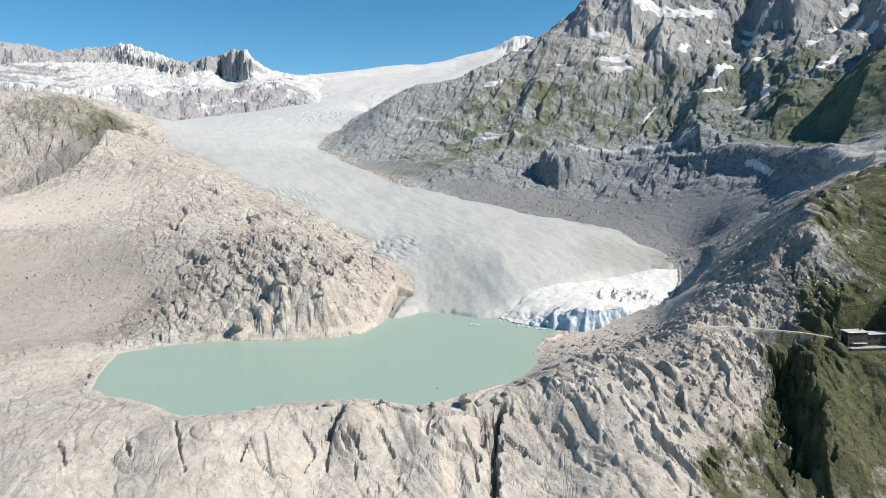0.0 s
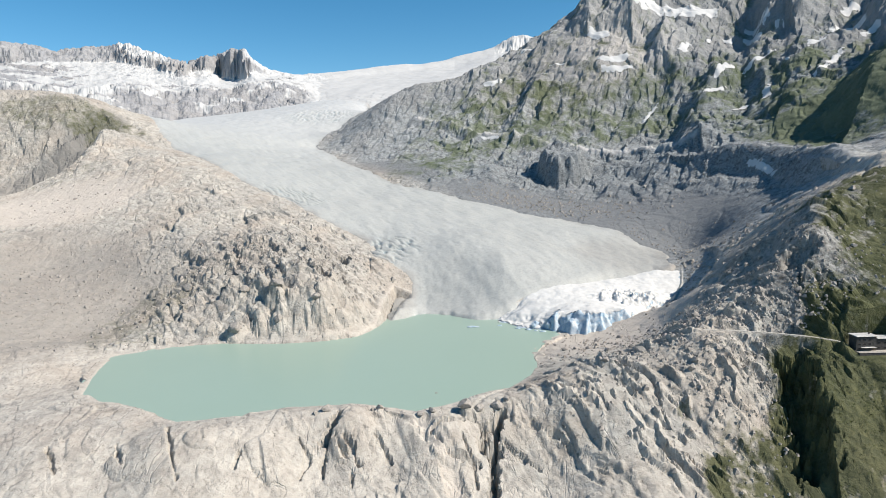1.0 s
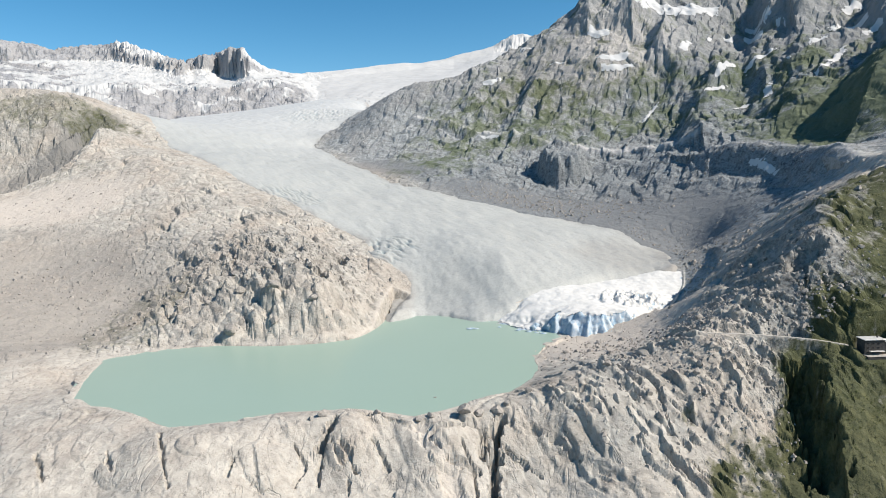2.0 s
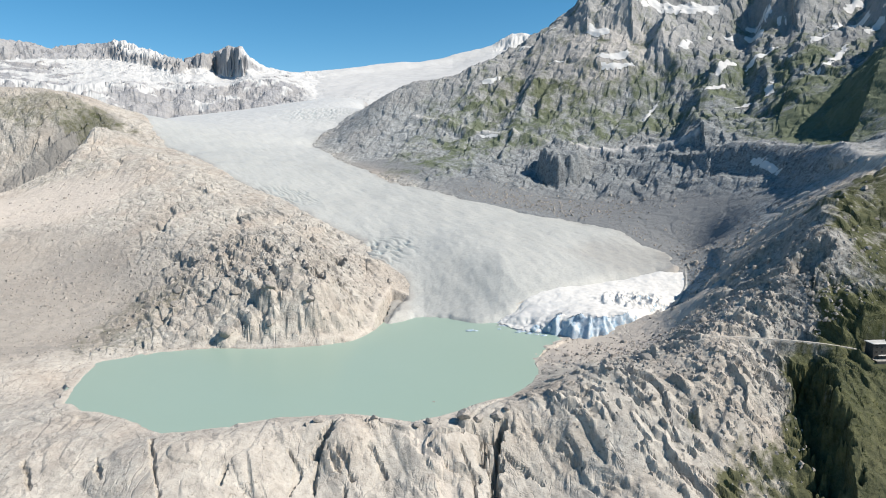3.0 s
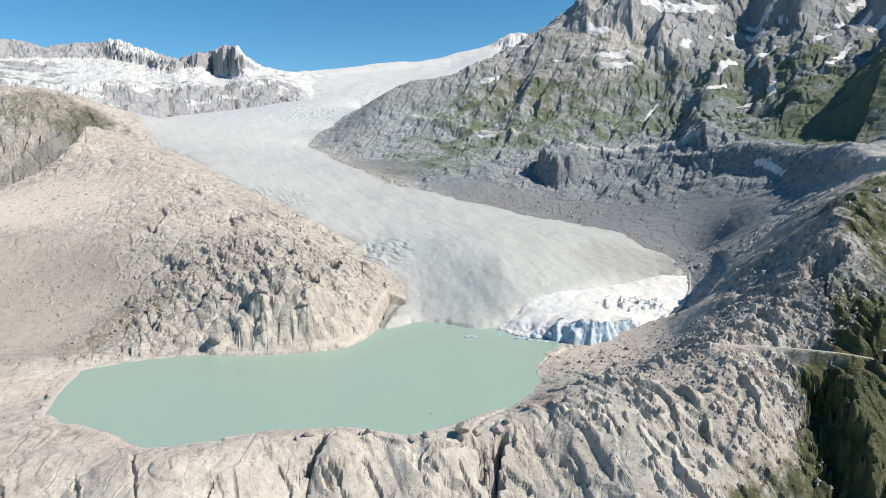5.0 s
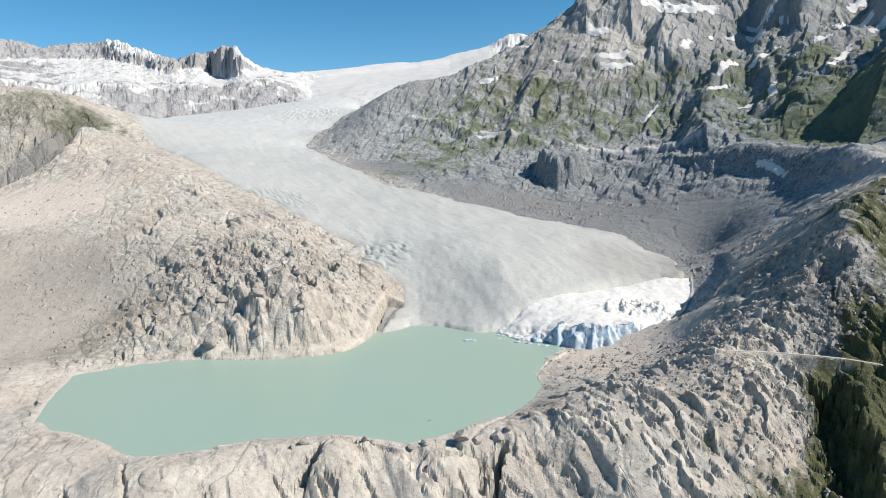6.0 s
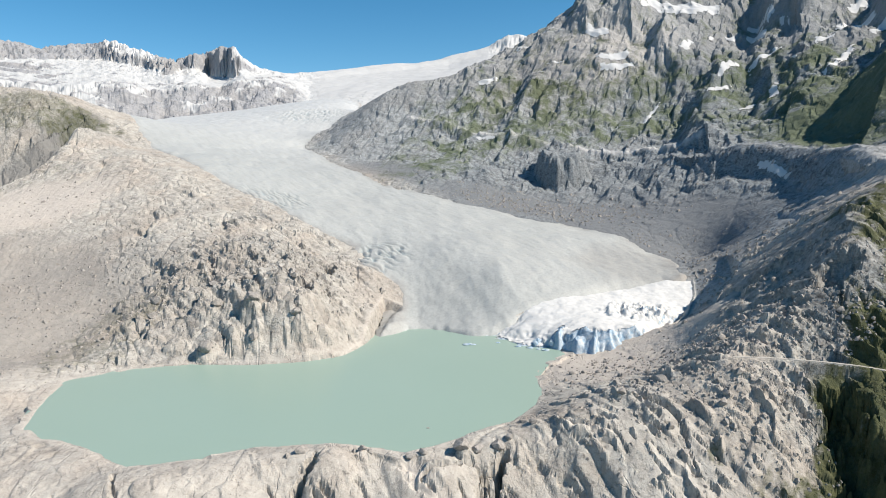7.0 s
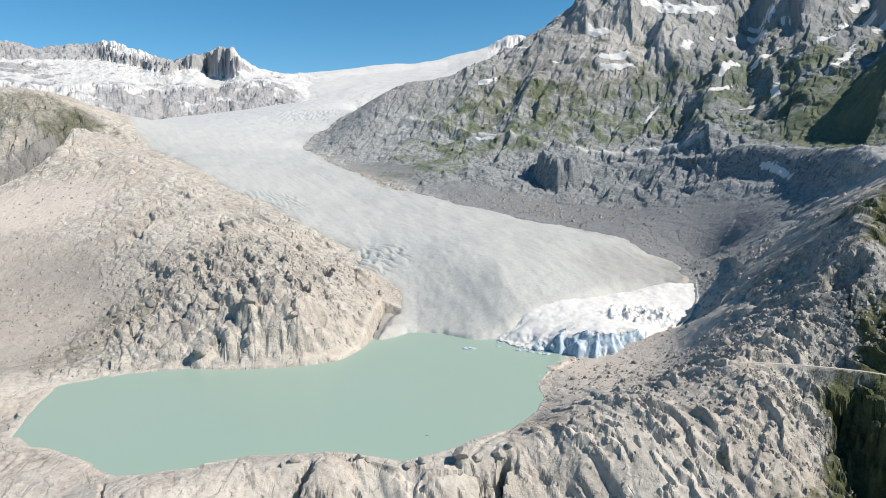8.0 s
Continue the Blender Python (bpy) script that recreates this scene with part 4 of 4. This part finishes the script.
# the ice front under white fleece
def make_covered_ice():
    thing = tagged(new("covered_ice_front"), "ice front at the lake under white fleece sheets, blue where broken", "ice")
    x, y = np.meshgrid(np.arange(40, 325, 1.1), np.arange(606, 822, 1.1))
    edge = inside(x, y, COVERED_ICE)
    ragged = edge + 6.0 * fbm(x, y, 27, 3, 131) + 2.2 * facets(x, y, 9, 133, 0.3, 1.4, 0.3)[0]
    top = top_of_ice(x, y)
    south = step(740, 690, y)
    # seracs: the front stands in broken slices, one behind the other
    cell, joint = facets(x, y, 17, 137, 0.5, 1.5, 0.7, 0.3, 0.1, 0.35)
    cell2, joint2 = facets(x, y, 6, 138, 1.1, 1.6, 0.7, 0.2, 0.1)
    middle = patch(x, y, 150, 640, 58, 48)
    ledge = step(0.0, 20.0, ragged) * 0.75 + step(3, 6, ragged + 6 * cell) * 0.25
    soft = step(-2, 10, ragged)
    ramp_up = step(-2, 30, ragged) * 0.8 + step(-2, 5, ragged) * 0.2
    ground_level = np.minimum(smooth_land(x, y), top) * (1 - south) - 1.2 * south
    rise = middle * ledge + (1 - middle) * ramp_up
    h = ground_level + (top - ground_level) * (rise * south + soft * (1 - south))
    front = south * step(26, 12, ragged) * (0.25 + 0.75 * middle)
    h = h + front * (15.0 * cell + 8.0 * cell2 - 3.0 * joint ** 2 - 1.2 * joint2 ** 2) * step(0, 9, ragged) + 1.0 * fbm(x, y, 22, 4, 139)
    h = h + 5.5 * patch(x, y, 215, 705, 45, 30) * fbm(x, y, 11, 4, 141, 0.6)
    ice = sheet("ice_cliff", x, y, h, {}, BLUE_ICE, keep=edge > -9)
    ice.parent = thing
    tagged(ice, "broken blue-white ice cliff")
    r = random.Random(17)
    for _ in range(46):
        bx = r.uniform(95, 205)
        by = 676 - 0.42 * (bx - 60) + r.uniform(-2, 9) if bx < 160 else 622 + 0.35 * (bx - 160) + r.uniform(0, 12)
        bm = bmesh.new()
        lump(bm, r, (bx, by, 0.5 + r.uniform(0, 5)), 1.4 + 3.2 * r.random() ** 2, (1.0, 0.8, 1.1), 1)
        part("ice_block", bm, BLUE_ICE, thing, "fallen block of blue-white ice")
    fleece_h = h + 0.7 + 0.25 * fbm(x, y, 7, 3, 143)
    gx, gy = np.gradient(h, 1.1)[1], np.gradient(h, 1.1)[0]
    bare = middle * step(20, 12, ragged + 11 * fbm(x, y, 19, 3, 145))
    lies = (bare < 0.3) & (ragged > 2.0 + 2 * fbm(x, y, 9, 3, 146)) & (np.hypot(gx, gy) < 2.2)
    fleece = sheet("fleece_cover", x, y, fleece_h, {}, FLEECE, keep=lies)
    fleece.parent = thing
    tagged(fleece, "white fleece sheets laid over ice")
    return thing


make_covered_ice()


# drifting ice
rng = random.Random(4)
for bx, by, size in ((28, 672, 4.2), (34, 671, 2.6), (90, 655, 3.4), (103, 646, 3.0), (78, 661, 2.6), (97, 650, 2.2), (60, 676, 2.0)):
    bm = bmesh.new()
    lump(bm, rng, (0, 0, 0.15), size, (1.2, 0.7, 0.32), 2)
    berg = part("ice_floe", bm, BLUE_ICE)
    berg.location = (bx, by, 0)
    tagged(berg, "small white floe of broken ice drifting on the lake", "ice floe", "ice floes")


# snow left in the gullies: from, to, width, in plan
UPPER_SNOW = [(543, 1835, 767, 1791, 59), (413, 1814, 484, 1794, 36), (420, 1665, 507, 1672, 20), (418, 1644, 504, 1628, 15), (360, 1927, 246, 1921, 22),
    (843, 1725, 840, 1630, 24), (810, 1680, 806, 1589, 22), (643, 1669, 627, 1618, 22), (753, 1685, 780, 1685, 18), (704, 1680, 720, 1678, 13),
    (976, 1560, 1031, 1561, 24), (846, 1604, 865, 1596, 18), (905, 1474, 982, 1486, 40), (817, 1399, 861, 1429, 19), (927, 1383, 970, 1414, 21)]
LOWER_SNOW = [(119, 1769, 176, 1775, 22), (97, 1527, 141, 1504, 10), (309, 1763, 347, 1736, 10), (637, 1464, 689, 1494, 16), (593, 1418, 650, 1435, 12),
    (703, 1456, 789, 1501, 16), (755, 1264, 865, 1357, 14), (664, 1303, 708, 1349, 16), (622, 1339, 662, 1350, 12), (463, 1447, 519, 1505, 9),
    (508, 1036, 510, 944, 11), (757, 1388, 765, 1387, 10)]


def snow_patch(ax, ay, bx, by, width, seed):
    length = math.hypot(bx - ax, by - ay)
    ux, uy = (bx - ax) / length, (by - ay) / length
    n, k = max(10, int(length / 2.2)), max(9, int(width / 1.2))
    s, w = np.meshgrid(np.linspace(-0.15, 1.15, n), np.linspace(-1.3, 1.3, k))
    bend = 0.25 * width * np.sin(s * 5 + seed)
    x = ax + ux * length * s - uy * (w * width / 2 + bend)
    y = ay + uy * length * s + ux * (w * width / 2 + bend)
    body = 1 - np.sqrt((2 * s - 1) ** 4 + w ** 2) + 0.6 * fbm(x, y, 0.6 * width + 4, 4, 150 + seed)
    z = land(x, y)[0]
    for _ in range(5):
        q = np.pad(z, 1, "edge")
        z = (q[:-2, 1:-1] + q[2:, 1:-1] + q[1:-1, :-2] + q[1:-1, 2:] + 2 * z) / 6
    z = z + 0.9 + 1.6 * np.clip(body, -0.6, 0.5)
    ob = sheet("snow_patch", x, y, z, {}, SNOW, keep=body > -0.05)
    steep = "narrow streak of old white snow in a gully" if length > 3 * width else "small field of old white snow on bare rock"
    return tagged(ob, steep, "snow patch", "snow patches on the mountainside")


for i, p in enumerate(UPPER_SNOW + LOWER_SNOW):
    snow_patch(*p, i)


# the hut, its terrace and the footpath
STONE = plain_material("dark_stone_masonry", (0.035, 0.034, 0.033), (0.09, 0.087, 0.084), 0.9, 0.9)
SHEET_METAL = plain_material("pale_sheet_metal", (0.50, 0.50, 0.50), (0.66, 0.66, 0.65), 0.5, 0.45, 0.3, 0.05)
TIMBER = plain_material("weathered_timber", (0.07, 0.05, 0.035), (0.14, 0.105, 0.075), 1.4, 0.8)
PANE = plain_material("window_glass", (0.02, 0.025, 0.03), (0.03, 0.035, 0.04), 0.5, 0.08)
PATH_GRAVEL = plain_material("pale_path_gravel", (0.319, 0.296, 0.266), (0.456, 0.426, 0.388), 0.8, 0.95)
STEEL = plain_material("galvanised_steel", (0.30, 0.31, 0.32), (0.42, 0.43, 0.44), 1.0, 0.5, 0.7, 0.02)


def make_terrace():
    thing = tagged(new("terrace"), "stone-faced viewing terrace with a pale paved edge on the slope", "terrace")
    thing.location = (288.5, 425, FLOOR_Z)
    block("retaining_wall", thing, STONE, -1, -3.6, -9, 34, -2.8, 0.0, 0.1)
    block("end_wall", thing, STONE, -1, -2.8, -9, -0.2, 9, 0.0, 0.1)
    block("paving", thing, PATH_GRAVEL, -0.2, -2.8, -9, 34, 9, -0.05)
    block("coping", thing, PATH_GRAVEL, -1.15, -3.75, 0.0, 34, -2.65, 0.22, 0.04, "pale stone coping")
    for i in range(12):
        block("post", thing, STEEL, -0.6 + i * 3.0, -3.3, 0.22, -0.5 + i * 3.0, -3.2, 1.25)
    for z in (0.7, 1.2):
        block("rail", thing, STEEL, -0.6, -3.28, z, 33, -3.22, z + 0.06)


make_terrace()


def make_hut():
    thing = tagged(new("hut"), "long dark stone mountain hut with pale flat metal roofs", "hut")
    thing.location = (288.5, 427, FLOOR_Z)
    block("wall", thing, STONE, 0, 0, -0.3, 14, 8, 10.2, 0.05)
    block("annex_wall", thing, STONE, 14, 0.8, -0.3, 30, 8, 8.4, 0.05)
    block("roof", thing, SHEET_METAL, -0.6, -0.7, 10.2, 14.6, 8.6, 10.6, 0.06)
    block("annex_roof", thing, SHEET_METAL, 14.6, 0.0, 8.4, 30.6, 8.6, 8.75, 0.06)
    block("canopy", thing, SHEET_METAL, 3.0, -2.2, 2.55, 13.0, -0.02, 2.7, 0.03, "thin pale canopy over the entrance")
    block("chimney", thing, STONE, 11.4, 4.6, 10.55, 12.3, 5.5, 12.0, 0.04)
    for i in range(9):
        x, z = 1.2 + i % 3 * 3.6, i // 3 * 3.1
        w = block("window", thing, TIMBER, x, -0.12, z + 1.0, x + 1.9, -0.02, z + 2.3, 0.02)
        block("pane", w, PANE, x + 0.12, -0.16, z + 1.12, x + 1.78, -0.125, z + 2.18)
    d = block("door", thing, TIMBER, 12.1, -0.14, -0.05, 13.2, -0.02, 2.1, 0.02)
    block("handle", d, STEEL, 12.9, -0.2, 1.0, 13.05, -0.14, 1.06)
    for i in range(6):
        x, z = 15.2 + i % 3 * 4.6, i // 3 * 3.6
        w = block("window", thing, TIMBER, x, 0.68, z + 1.0, x + 2.4, 0.78, z + 2.2, 0.02)
        block("pane", w, PANE, x + 0.12, 0.64, z + 1.12, x + 2.28, 0.675, z + 2.08)


make_hut()


def make_path():
    line = WALKWAY
    pts = []
    for (ax, ay), (bx, by) in zip(line, line[1:]):
        for i in range(12):
            pts.append((ax + (bx - ax) * i / 12, ay + (by - ay) * i / 12))
    pts.append(line[-1])
    p = np.array(pts, float)
    for _ in range(4):
        p[1:-1] = (p[:-2] + 2 * p[1:-1] + p[2:]) / 4
    d = np.gradient(p, axis=0)
    d /= np.linalg.norm(d, axis=1)[:, None]
    side = np.stack([-d[:, 1], d[:, 0]], 1)
    z = np.maximum.reduce([height_at(p + side * w) for w in (-1.4, 0, 1.4)]) + 0.25
    for _ in range(60):
        z[1:-1] = (z[:-2] + 2 * z[1:-1] + z[2:]) / 4
    bm = bmesh.new()
    rows = []
    for i in range(len(p)):
        half = 0.85 + 0.15 * math.sin(i * 1.7)
        rows.append([bm.verts.new((*(p[i] + side[i] * w), z[i] + dz)) for w, dz in ((-half - 0.5, -1.6), (-half, 0), (half, 0), (half + 0.5, -1.6))])
    for a, b in zip(rows, rows[1:]):
        for i in range(3):
            bm.faces.new((a[i], a[i + 1], b[i + 1], b[i]))
    path = part("footpath", bm, PATH_GRAVEL)
    return tagged(path, "narrow pale gravel footpath across the rocky bank", "path", kind="structure")


make_path()

# ---- loose boulders ----
BOULDER = plain_material("lichen_granite_boulder", (0.167, 0.156, 0.144), (0.38, 0.353, 0.323), 0.5, 0.92, 0, 0.5)


def boulder_mesh(seed, detail=2):
    """A block broken along flat joints, its edges worn round."""
    r = random.Random(seed)
    bm = bmesh.new()
    made = bmesh.ops.create_icosphere(bm, subdivisions=detail, radius=1.0)["verts"]
    cuts = []
    for _ in range(11):
        n = Vector((r.gauss(0, 1), r.gauss(0, 1), r.gauss(0, 0.8))).normalized()
        cuts.append((n, r.uniform(0.5, 0.85)))
    for v in made:
        for n, d in cuts:
            over = v.co.dot(n) - d
            if over > 0:
                v.co -= n * over * 0.93
        v.co = Vector((v.co.x * 1.35, v.co.y * 1.05, v.co.z * 0.95)) * (1 + 0.05 * r.uniform(-1, 1))
    me = bpy.data.meshes.new("boulder")
    bm.to_mesh(me)
    bm.free()
    me.materials.append(BOULDER)
    return me


SHAPES = [boulder_mesh(i) for i in range(8)]
LARGE = [boulder_mesh(40 + i, 3) for i in range(6)]
# large blocks on the near shore and on the hill: place and half size
BLOCKS = [(12, 431, 5.0), (22, 433, 3.8), (-50, 434, 2.4), (-45, 434, 2.2), (-55, 435, 1.9), (-88, 433, 3.6), (-20, 429, 2.4), (-12, 431, 2.8), (36, 437, 3.6), (43, 441, 2.8),
    (-96, 430, 2.0), (60, 452, 2.6), (-186, 673, 8.0), (-222, 637, 6.5), (-178, 643, 4.6), (-141, 660, 5.0), (-300, 700, 5.0), (-312, 735, 6.0), (-250, 745, 5.5), (-205, 720, 5.0),
    (-160, 735, 4.6), (-265, 690, 4.2), (-228, 690, 4.6), (150, 470, 3.6), (118, 452, 3.2), (205, 500, 3.8), (230, 520, 4.2), (262, 505, 4.4), (176, 432, 3.0), (140, 425, 2.8)]


def scatter(rng, count, cx, cy, rx, ry, turn):
    out = []
    c, s = math.cos(radians(turn)), math.sin(radians(turn))
    while len(out) < count:
        u, v = rng.gauss(0, 0.45), rng.gauss(0, 0.45)
        out.append((cx + c * u * rx - s * v * ry, cy + s * u * rx + c * v * ry))
    return out


def boulders():
    rng = random.Random(8)
    fields = ((70, -430, 720, 170, 190, 0), (60, -230, 770, 150, 110, 0), (60, 230, 460, 100, 80, 20), (50, 260, 560, 60, 140, 0), (18, 150, 560, 70, 70, 0))
    places = [p for f in fields for p in scatter(rng, *f)]
    flat = np.array(places)
    dry = (inside(flat[:, 0], flat[:, 1], LAKE) < -6) & (inside(flat[:, 0], flat[:, 1], ICE) < -4) & (inside(flat[:, 0], flat[:, 1], COVERED_ICE) < -4)
    dry &= near_line(flat[:, 0], flat[:, 1], WALKWAY) > 6
    dry &= ~((flat[:, 0] > 284) & (flat[:, 0] < 325) & (flat[:, 1] > 418) & (flat[:, 1] < 437))
    dry &= ~((flat[:, 0] > 235) & (flat[:, 1] < 440))
    places = [p for p, ok in zip(places, dry) if ok]
    zs = height_at(places)
    for (px, py), z in zip(places, zs):
        size = 0.9 + 2.2 * rng.random() ** 3
        ob = new("boulder", rng.choice(SHAPES))
        ob.matrix_world = pose(px, py, z + 0.15 * size, rng.uniform(-20, 20), rng.uniform(-20, 20), rng.uniform(0, 360)) @ Matrix.Diagonal((size, size, size, 1))
        tagged(ob, "rough grey granite boulder lying loose on the slope", "boulder", "loose boulders")
    zs = height_at([p[:2] for p in BLOCKS])
    for i, ((px, py, size), z) in enumerate(zip(BLOCKS, zs)):
        ob = new("boulder", LARGE[i % 6])
        ob.matrix_world = pose(px, py, z + 0.25 * size, rng.uniform(-15, 15), rng.uniform(-15, 15), rng.uniform(0, 360)) @ Matrix.Diagonal((size, size, size, 1))
        tagged(ob, "huge angular block of pale granite with worn edges on bare rock", "boulder", "large blocks")
    rock = new("boulder", SHAPES[3])
    rock.matrix_world = pose(-9, 473, 0.0) @ Matrix.Diagonal((1.1, 1.0, 0.7, 1))
    tagged(rock, "dark wet boulder breaking the surface of the lake", "boulder", "loose boulders")


boulders()


def rubble():
    """Small angular stones all over the scree and the banks, too many to count."""
    rng = random.Random(12)
    fields = ((1600, -480, 730, 230, 260, 0), (2200, -230, 770, 170, 130, 0), (3400, 225, 475, 120, 90, 20), (1700, 300, 800, 110, 260, 15),
              (420, 150, 560, 80, 80, 0), (1500, 180, 1150, 260, 90, -25), (120, -620, 1050, 170, 140, 0))
    places = np.array([p for f in fields for p in scatter(rng, *f)])
    x, y = places[:, 0], places[:, 1]
    ok = ((x < 232) | (y > 450)) & (inside(x, y, LAKE) < -3) & (inside(x, y, ICE) < -2) & (inside(x, y, COVERED_ICE) < -2) & (near_line(x, y, WALKWAY) > 4)
    places = places[ok]
    zs = height_at(places)
    verts, faces = [], []
    corners = [(-1, -0.6, -0.5), (0.9, -0.8, -0.5), (0.7, 0.8, -0.5), (-0.8, 0.9, -0.5), (-0.4, -0.3, 0.7), (0.5, -0.2, 0.55), (0.2, 0.5, 0.6)]
    tris = [(0, 1, 5), (0, 5, 4), (1, 2, 5), (2, 6, 5), (2, 3, 6), (3, 4, 6), (3, 0, 4), (4, 5, 6)]
    for (px, py), z in zip(places, zs):
        size = (0.4 + 0.9 * rng.random() ** 2 + 1.8 * rng.random() ** 9) * (1.0 if py < 700 else 1.5)
        a = rng.uniform(0, 6.28)
        c, s = math.cos(a) * size, math.sin(a) * size
        k = len(verts)
        for vx, vy, vz in corners:
            j = 0.7 + 0.6 * rng.random()
            verts.append((px + (c * vx - s * vy) * j, py + (s * vx + c * vy) * j, z + vz * size * j + 0.1))
        faces += [(k + i, k + m, k + n) for i, m, n in tris]
    ob = soup("rubble", verts, faces, BOULDER)
    tagged(ob, "scattered grey stones and rubble over scree and banks", "rubble", kind="stuff")


rubble()

LEAF = plain_material("alpine_shrub_leaves", (0.02, 0.032, 0.006), (0.075, 0.09, 0.015), 0.7, 0.8)


def shrubs():
    """Low alpine shrubs and tussocks on the grassy slopes."""
    rng = random.Random(21)
    fields = ((5200, 325, 410, 100, 80, 0), (2600, 420, 530, 120, 120, 0), (800, 225, 385, 60, 35, 0), (700, -340, 690, 70, 90, 0))
    places = np.array([p for f in fields for p in scatter(rng, *f)])
    x, y = places[:, 0], places[:, 1]
    h, cover = land(x.reshape(1, -1), y.reshape(1, -1))
    green = cover["green"].ravel() + 0.35 * fbm(x, y, 14, 3, 160)
    ok = (green > 0.42) & (near_line(x, y, WALKWAY) > 3) & (near_line(x, y, RAVINE) > 15) & ~((x > 284) & (x < 325) & (y > 418) & (y < 437)) & (inside(x, y, LAKE) < -3)
    verts, faces = [], []
    for (px, py), z in zip(places[ok], h.ravel()[ok]):
        size = 0.3 + 0.5 * rng.random() ** 2
        for _ in range(7):
            a, e, r = rng.uniform(0, 6.28), rng.uniform(0.1, 1.3), size * rng.uniform(0.4, 1.1)
            cx, cy, cz = px + math.cos(a) * math.cos(e) * r, py + math.sin(a) * math.cos(e) * r, z + 0.7 * math.sin(e) * r
            q, w = rng.uniform(0, 6.28), 0.45 * size
            k = len(verts)
            verts += [(cx + math.cos(q) * w, cy + math.sin(q) * w, cz), (cx - math.sin(q) * w * 0.6, cy + math.cos(q) * w * 0.6, cz + 0.2 * w),
                      (cx - math.cos(q) * w, cy - math.sin(q) * w, cz + 0.5 * w), (cx + math.sin(q) * w * 0.6, cy - math.cos(q) * w * 0.6, cz + 0.7 * w)]
            faces.append((k, k + 1, k + 2, k + 3))
    ob = soup("alpine_shrubs", verts, faces, LEAF)
    tagged(ob, "low dark green alpine shrubs and grass tussocks", "shrubs", kind="stuff")


shrubs()
